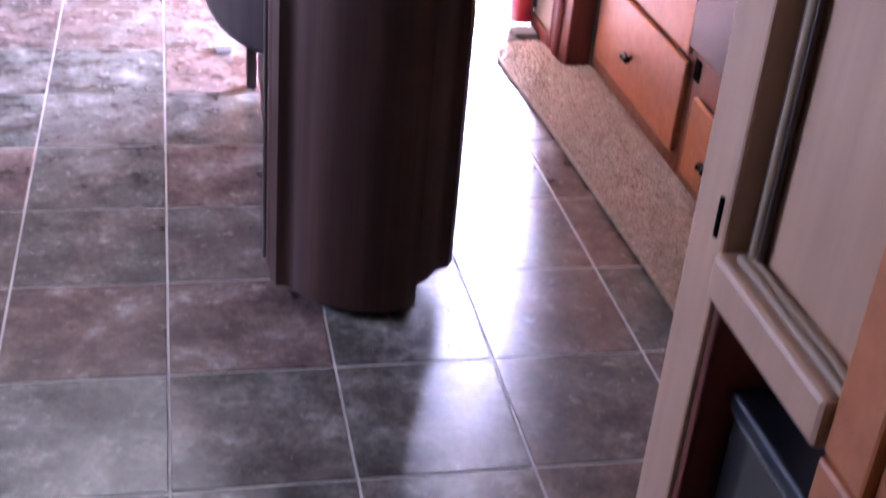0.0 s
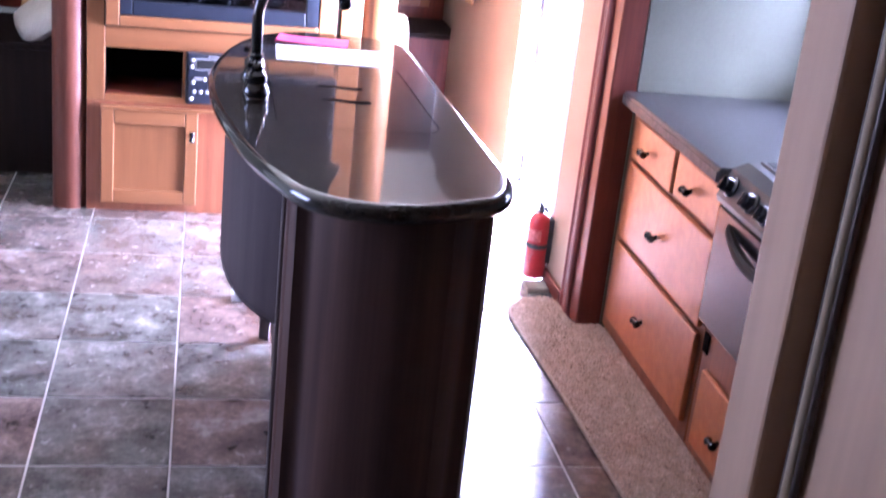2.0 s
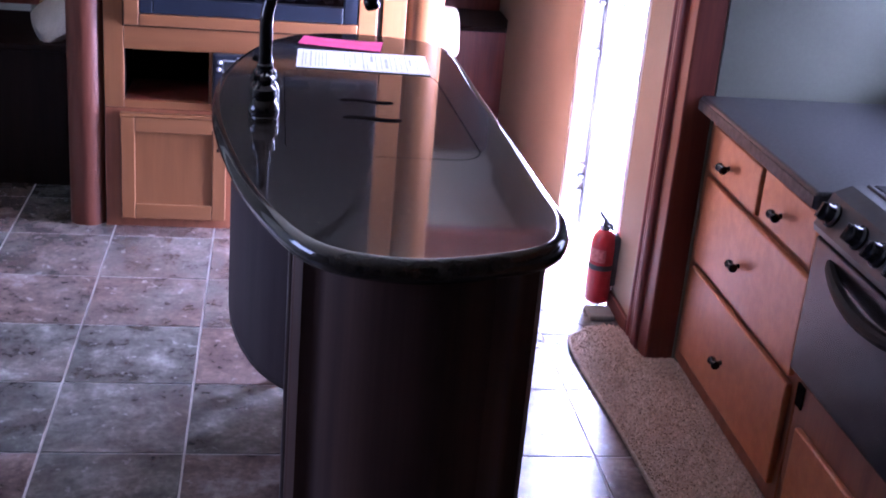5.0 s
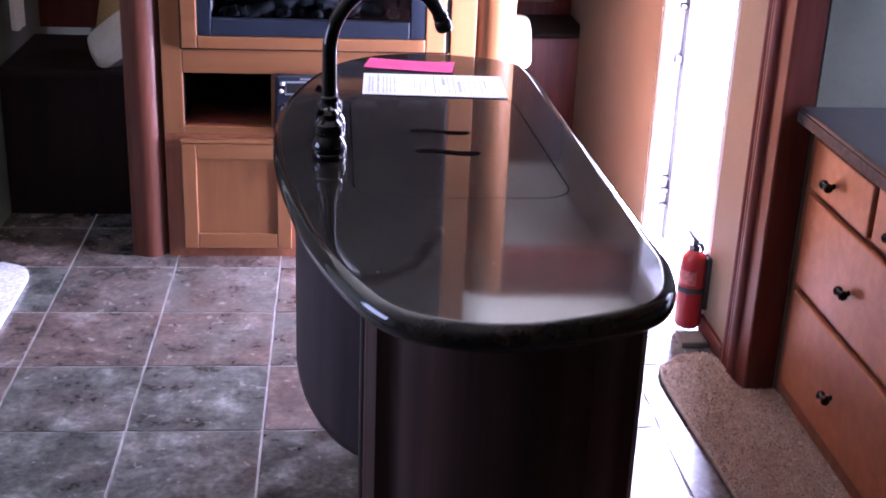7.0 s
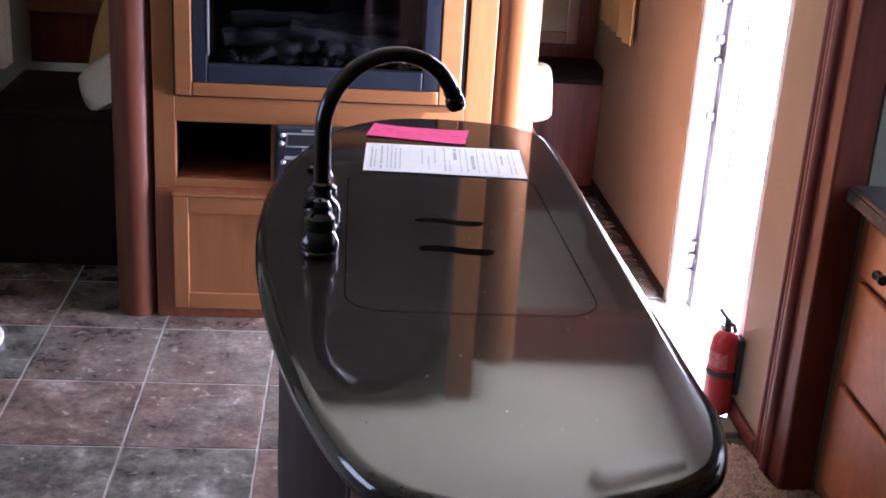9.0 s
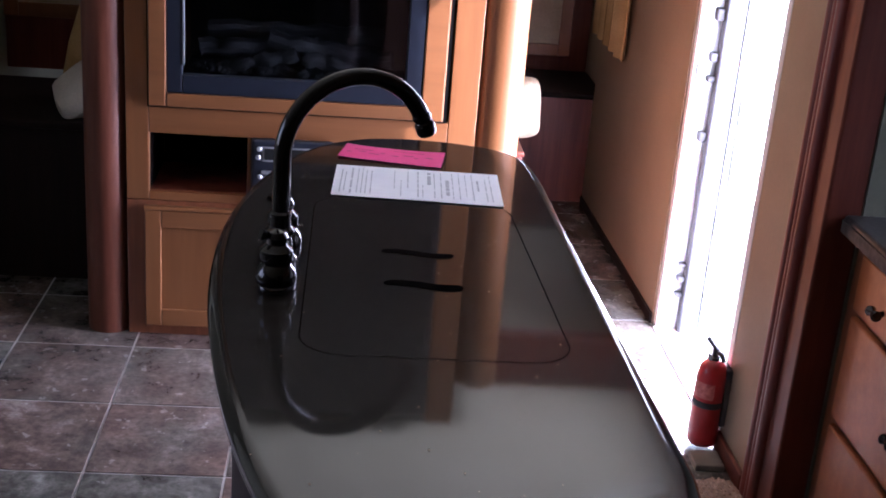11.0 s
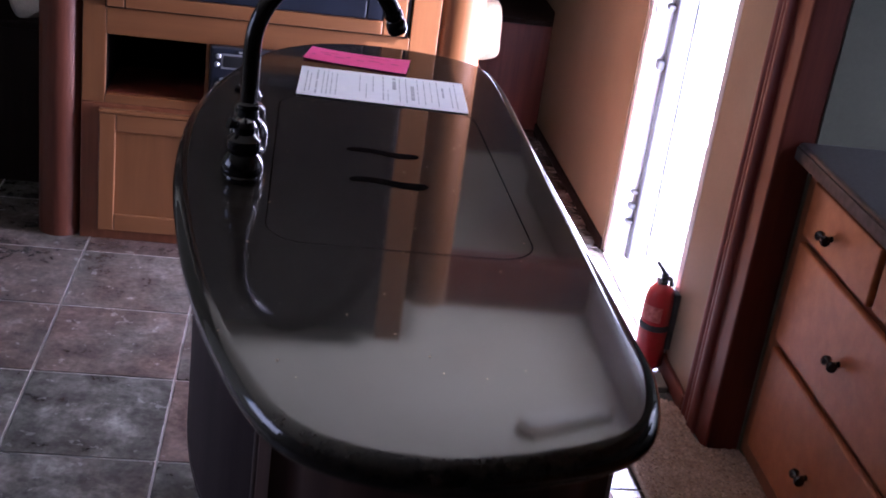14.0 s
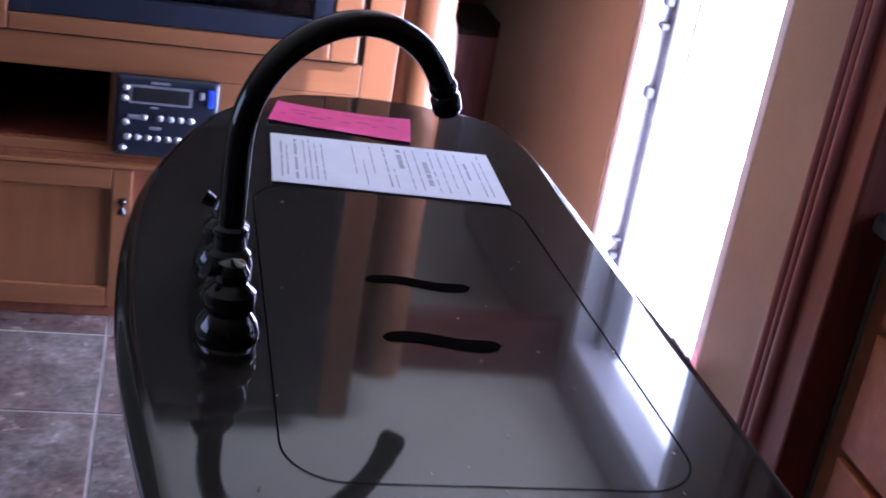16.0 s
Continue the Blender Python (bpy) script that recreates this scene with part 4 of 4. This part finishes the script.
# lower door with recessed panel
for x0, x1, kx in ((-0.308, 0.032, 0.012),):
    d = part("door", box(x0 + 0.04, x1 - 0.04, EY - 0.009, EY - 0.002, 0.08, 0.34), M_MAPLE, ent, "maple door with recessed panel")
    part("stile", box(x0, x0 + 0.045, EY - 0.018, EY - 0.001, 0.033, 0.385, 0.003), M_MAPLE, d)
    part("stile", box(x1 - 0.045, x1, EY - 0.018, EY - 0.001, 0.033, 0.385, 0.003), M_MAPLE, d)
    part("door_rail", box(x0 + 0.0455, x1 - 0.0455, EY - 0.0178, EY - 0.001, 0.033, 0.084, 0.003), M_MAPLE_H, d)
    part("door_rail", box(x0 + 0.0455, x1 - 0.0455, EY - 0.0178, EY - 0.001, 0.334, 0.385, 0.003), M_MAPLE_H, d)
    knob(d, (kx, EY - 0.018, 0.302), "y")
part("door_ledge", box(-0.31, 0.40, EY - 0.022, EY - 0.0005, 0.387, 0.398, 0.003), M_MAPLE_H, ent)
# fireplace surround
for a in ((-0.3005, -0.2955, 0.679, 1.2395), (0.5065, 0.515, 0.679, 1.2395), (-0.2955, 0.5065, 0.679, 0.6838)):
    part("shadow_gap", box(a[0], a[1], EY - 0.003, EY + 0.0185, a[2], a[3]), M_SLOT, ent)
for a in ((-0.296, -0.248, 0.684, 1.235), (0.444, 0.506, 0.684, 1.235), (-0.2475, 0.4435, 0.684, 0.722), (-0.2475, 0.4435, 1.20, 1.235)):
    part("surround_rail", box(a[0], a[1], EY - 0.016, EY + 0.019, a[2], a[3], 0.004), M_MAPLE_H, ent)

fire = thing("electric_fireplace", "black electric fireplace with log set behind glass", "fireplace", (0.1, 4.3, 0.72))
for a in ((-0.2475, -0.205, 0.7225, 1.1995), (0.396, 0.4435, 0.7225, 1.1995), (-0.2045, 0.3955, 0.7225, 0.775), (-0.2045, 0.3955, 1.15, 1.1995)):
    part("frame_bar", box(a[0], a[1], EY - 0.012, EY + 0.02, a[2], a[3], 0.004), M_NAVY, fire, "dark navy-black frame bar")
fi = bmesh.new()
box(-0.21, 0.40, EY + 0.20, EY + 0.205, 0.76, 1.16, bm=fi)
box(-0.21, 0.40, EY + 0.022, EY + 0.20, 0.765, 0.774, bm=fi)
part("firebox", fi, M_SLOT, fire)
for k, (x0, x1, y, z, r, tilt) in enumerate(((-0.17, 0.16, 0.08, 0.845, 0.030, 0.012), (0.02, 0.36, 0.07, 0.848, 0.028, -0.02), (-0.08, 0.10, 0.05, 0.815, 0.022, 0.02), (0.12, 0.30, 0.045, 0.812, 0.022, -0.015), (-0.15, 0.33, 0.13, 0.88, 0.03, 0.0))):
    pts = [(x0 + (x1 - x0) * i / 12, EY + y + 0.006 * math.sin(i * 1.3 + k), z + tilt * (i / 6 - 1) + 0.004 * math.sin(i * 2.1 + k)) for i in range(13)]
    part("log", tube(pts, r, 10, radii=[r * (0.85 + 0.25 * noise.noise(Vector((i * 0.7, k, 0.3)))) for i in range(13)]), M_LOG, fire)
em = bmesh.new()
rnd = random.Random(7)
for _ in range(90):
    c = (rnd.uniform(-0.18, 0.37), EY + rnd.uniform(0.03, 0.1), 0.778 + rnd.uniform(0, 0.012))
    bmesh.ops.create_icosphere(em, subdivisions=1, radius=rnd.uniform(0.008, 0.016), matrix=Matrix.Translation(c))
tagged(part("ember_bed", em, M_LOG, fire), kind="stuff")
gp_ = part("glass_pane", box(-0.2045, 0.3955, EY + 0.006, EY + 0.009, 0.776, 1.149), M_GLASS, fire, "clear glass front")
gp_.visible_shadow = False
part("trim_line", box(-0.204, -0.2, EY - 0.0135, EY + 0.0, 0.80, 1.15), M_SILVER, fire)

radio = thing("car_style_stereo", "dark navy wall stereo with display and silver buttons", "stereo", (0.09, 4.27, 0.52))
part("body", box(-0.017, 0.209, EY - 0.018, EY + 0.10, 0.418, 0.607, 0.010, segs=3), M_NAVY, radio)
part("display", box(0.02, 0.145, EY - 0.0212, EY - 0.0175, 0.55, 0.583, 0.002), M_HOOD, radio)
part("logo_bar", box(0.06, 0.1, EY - 0.0195, EY - 0.0175, 0.592, 0.598), M_SILVER, radio)
part("display_bezel", box(0.014, 0.151, EY - 0.0195, EY - 0.0176, 0.545, 0.588, 0.002), M_SILVER, radio, "silver display bezel")
for x, z, w, h in ((0.012, 0.514, 0.030, 0.011), (0.060, 0.538, 0.018, 0.006), (0.060, 0.490, 0.026, 0.007), (0.165, 0.575, 0.012, 0.018)):
    part("button", box(x, x + w, EY - 0.0222, EY - 0.0175, z - h / 2, z + h / 2, 0.003), M_SILVER, radio)
for x, z in ((0.006, 0.580), (0.003, 0.556), (0.048, 0.514), (0.084, 0.514), (0.106, 0.514), (0.128, 0.514), (0.150, 0.514), (0.008, 0.500),
             (0.014, 0.466), (0.036, 0.466), (0.058, 0.466), (0.080, 0.466), (0.102, 0.466), (0.124, 0.466), (0.004, 0.440)):
    part("button", lathe([(0.0075, 0.0), (0.0075, 0.003), (0.005, 0.0055), (0.0, 0.006)], Matrix.Translation((x, EY - 0.0178, z)) @ pose(0, 0, 0, 90, 0, 0), 12), M_SILVER, radio)
part("indicator", box(0.183, 0.198, EY - 0.0215, EY - 0.0175, 0.548, 0.592, 0.003), M_BLUE, radio, "small blue lens")

tv = thing("television", "flat black television above the fireplace", "television", (0.15, 4.25, 1.25))
part("case", box(-0.20, 0.515, EY - 0.06, EY - 0.001, 1.25, 2.01, 0.008), M_BLACK, tv)
part("screen", box(-0.18, 0.495, EY - 0.063, EY - 0.0605, 1.275, 1.99), M_BLACKGLASS, tv)

# ---- fire extinguisher by the door ----
ex = thing("fire_extinguisher", "red fire extinguisher in a wall bracket by the door", "fire extinguisher", (1.205, 3.745, 0.02))
EX, EYY = 1.2, 3.735
part("cylinder", lathe([(0.034, 0.035), (0.038, 0.04), (0.039, 0.05), (0.039, 0.225), (0.034, 0.25), (0.022, 0.265), (0.014, 0.27)], Matrix.Translation((EX, EYY, -0.022)), 24), M_RED, ex)
part("valve", lathe([(0.012, 0.268), (0.014, 0.276), (0.009, 0.282), (0.009, 0.30)], Matrix.Translation((EX, EYY, -0.022)), 14), M_RUBBER, ex)
part("lever", tube([(EX, EYY - 0.005, 0.276), (EX - 0.012, EYY + 0.01, 0.290), (EX - 0.02, EYY + 0.016, 0.300)], 0.005, 8), M_RUBBER, ex)
part("nozzle", tube([(EX, EYY, 0.268), (EX + 0.01, EYY - 0.02, 0.27), (EX + 0.012, EYY - 0.034, 0.258)], 0.006, 8), M_RUBBER, ex)
part("bracket", box(EX + 0.028, 1.2445, EYY - 0.03, EYY + 0.03, 0.07, 0.23, 0.004), M_RUBBER, ex)
lb = bmesh.new()
arc = [(EX + 0.0396 * math.cos(radians(a)), EYY + 0.0396 * math.sin(radians(a))) for a in range(150, 271, 12)]
for (xa, ya), (xb, yb) in zip(arc, arc[1:]):
    lb.faces.new([lb.verts.new(p) for p in ((xa, ya, 0.150), (xb, yb, 0.150), (xb, yb, 0.193), (xa, ya, 0.193))])
part("label", lb, M_LABEL, ex, "faded label on the red cylinder")
part("gauge", lathe([(0.009, 0), (0.009, 0.004), (0.006, 0.005)], Matrix.Translation((EX - 0.012, EYY - 0.004, 0.256)) @ pose(0, 0, 0, 0, -90, 20), 12), M_SILVER, ex)
part("strap", lathe([(0.0395, 0.145), (0.041, 0.147), (0.041, 0.160), (0.0395, 0.162)], Matrix.Translation((EX, EYY, -0.022)), 24), M_RUBBER, ex)

single("floor_vent", box(1.15, 1.226, 3.60, 3.68, 0.0005, 0.018, 0.004), M_WINFRAME, "small grey metal vent on the floor under the extinguisher", "floor vent")

# ---- raised platforms beyond the entertainment centre ----
# riser and tread carry the passage's shade in their near-black colour
pl1 = thing("step_platform", "dark brown raised platform beside the passage", "platform", (-0.7, 4.9, 0))
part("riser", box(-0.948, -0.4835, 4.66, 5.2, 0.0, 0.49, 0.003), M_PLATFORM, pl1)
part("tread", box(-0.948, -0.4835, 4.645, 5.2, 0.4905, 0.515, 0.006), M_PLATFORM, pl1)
pl2 = thing("step_platform", "dark brown raised platform behind the column", "platform", (0.98, 5.9, 0))
part("riser", box(0.62, 1.244, 5.70, 6.10, 0.0, 0.43, 0.003), M_DARKWOOD, pl2)
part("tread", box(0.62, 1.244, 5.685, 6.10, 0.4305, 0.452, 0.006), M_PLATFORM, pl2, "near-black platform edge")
bench = thing("bench", "dark brown low bench behind the column", "bench", (0.77, 4.9, 0))
part("body", box(0.63, 0.80, 4.70, 5.10, 0.0, 0.47, 0.004), M_DARKWOOD, bench)
part("seat_board", box(0.625, 0.805, 4.695, 5.105, 0.4705, 0.485, 0.004), M_DARKWOOD, bench)
for nm, c, m, s in (("pillow", (-0.56, 4.78, 0.60), pose(0, 0, 0, 25, -35, 10), 1), ("pillow", (0.80, 4.86, 0.59), pose(0, 0, 0, 78, 0, 20), 2)):
    single(nm, pillow(c, (0.12, 0.10, 0.045) if c[0] < 0 else (0.068, 0.10, 0.05), m, s), M_PILLOW if c[0] < 0 else M_CREAM, "pale stuffed pillow leaning on the platform", "pillow", at=c)
bl = single("folded_blanket", pillow((-0.60, 4.95, 0.70), (0.05, 0.10, 0.19), pose(0, 0, 0, 0, 14, 5), 5), M_CLOTH, "tan folded blanket standing on the platform", "blanket", at=(-0.6, 4.95, 0.6))
for x0, x1, y, z0, nm in ((0.78, 1.16, 6.1, 0.51, "mirror_cabinet"), (-0.95, -0.60, 5.3, 0.70, "mirror_cabinet")):
    mc = thing(nm, "maple framed cabinet door on the far wall", "cabinet", (x0, y, z0))
    part("body", box(x0 - 0.15, min(x1 + 0.12, 1.24), y + 0.02, y + 0.19, 0.0 if x0 > 0 else 0.516, CEIL - 0.004), M_DARKWOOD, mc)
    fbm = bmesh.new()
    for a in ((x0, x0 + 0.05, z0, z0 + 0.9), (x1 - 0.05, x1, z0, z0 + 0.9), (x0 + 0.05, x1 - 0.05, z0, z0 + 0.05), (x0 + 0.05, x1 - 0.05, z0 + 0.85, z0 + 0.9)):
        box(a[0], a[1], y, y + 0.0195, a[2], a[3], 0.003, fbm)
    d = part("door_frame", fbm, M_MAPLE, mc)
    part("panel", box(x0 + 0.05, x1 - 0.05, y + 0.008, y + 0.019, z0 + 0.05, z0 + 0.85), M_CREAM, d, "pale tan panel")
for nm, x, y0, y1, z0 in (("curtain", 1.19, 5.2, 5.72, 0.69), ("curtain", -0.9, 4.75, 4.85, 0.62)):
    cb = bmesh.new()
    line = [(x + 0.012 * math.sin(k * 1.5), y0 + (y1 - y0) * k / 20) for k in range(21)]
    ribbon(line, z0, 1.6, 0.006, cb)
    single(nm, cb, M_CLOTH if x > 0 else M_PILLOW, "tan fabric curtain hanging by the wall" if x > 0 else "pale fabric curtain hanging by the wall", "curtain", at=(x, y0, z0))

# ---- ceiling fixture ----
cl = thing("ceiling_light", "long rounded ceiling fixture with a pale lens", "ceiling light", (1.05, 3.86, CEIL))
cap = [(1.05 + 0.10 * (1 if abs(a) < 90 else -1) + 0.05 * math.cos(radians(a)), 3.86 + 0.055 * (1 if abs(a) < 90 else -1) + 0.05 * math.sin(radians(a))) for a in range(-88, 270, 8)]
part("rim", prism(cap, CEIL - 0.02, CEIL - 0.001), M_WALL, cl)
inner = [(1.05 + (x - 1.05) * 0.9, 3.86 + (y - 3.86) * 0.76) for x, y in cap]
part("lens", prism(inner, CEIL - 0.03, CEIL - 0.0205), M_LAMPGLASS, cl)

# ---- floor tiles ----
tb = box(-TILE_X / 2 + 0.0028, TILE_X / 2 - 0.0028, -TILE_Y / 2 + 0.0028, TILE_Y / 2 - 0.0028, -0.0024, 0.0, 0.0012, segs=1)
tile_mesh = finish("tile", tb, M_TILE, smooth=False)
for i in range(-6, 4):
    for j in range(-16, 8):
        x, y = GX + (i + 0.5) * TILE_X, GY + (j + 0.5) * TILE_Y
        if -1.95 < x < 1.2 and -1.85 < y < 6.2:
            ob = new("tile", tile_mesh)
            ob.parent = floor
            ob.location = (x, y, 0)
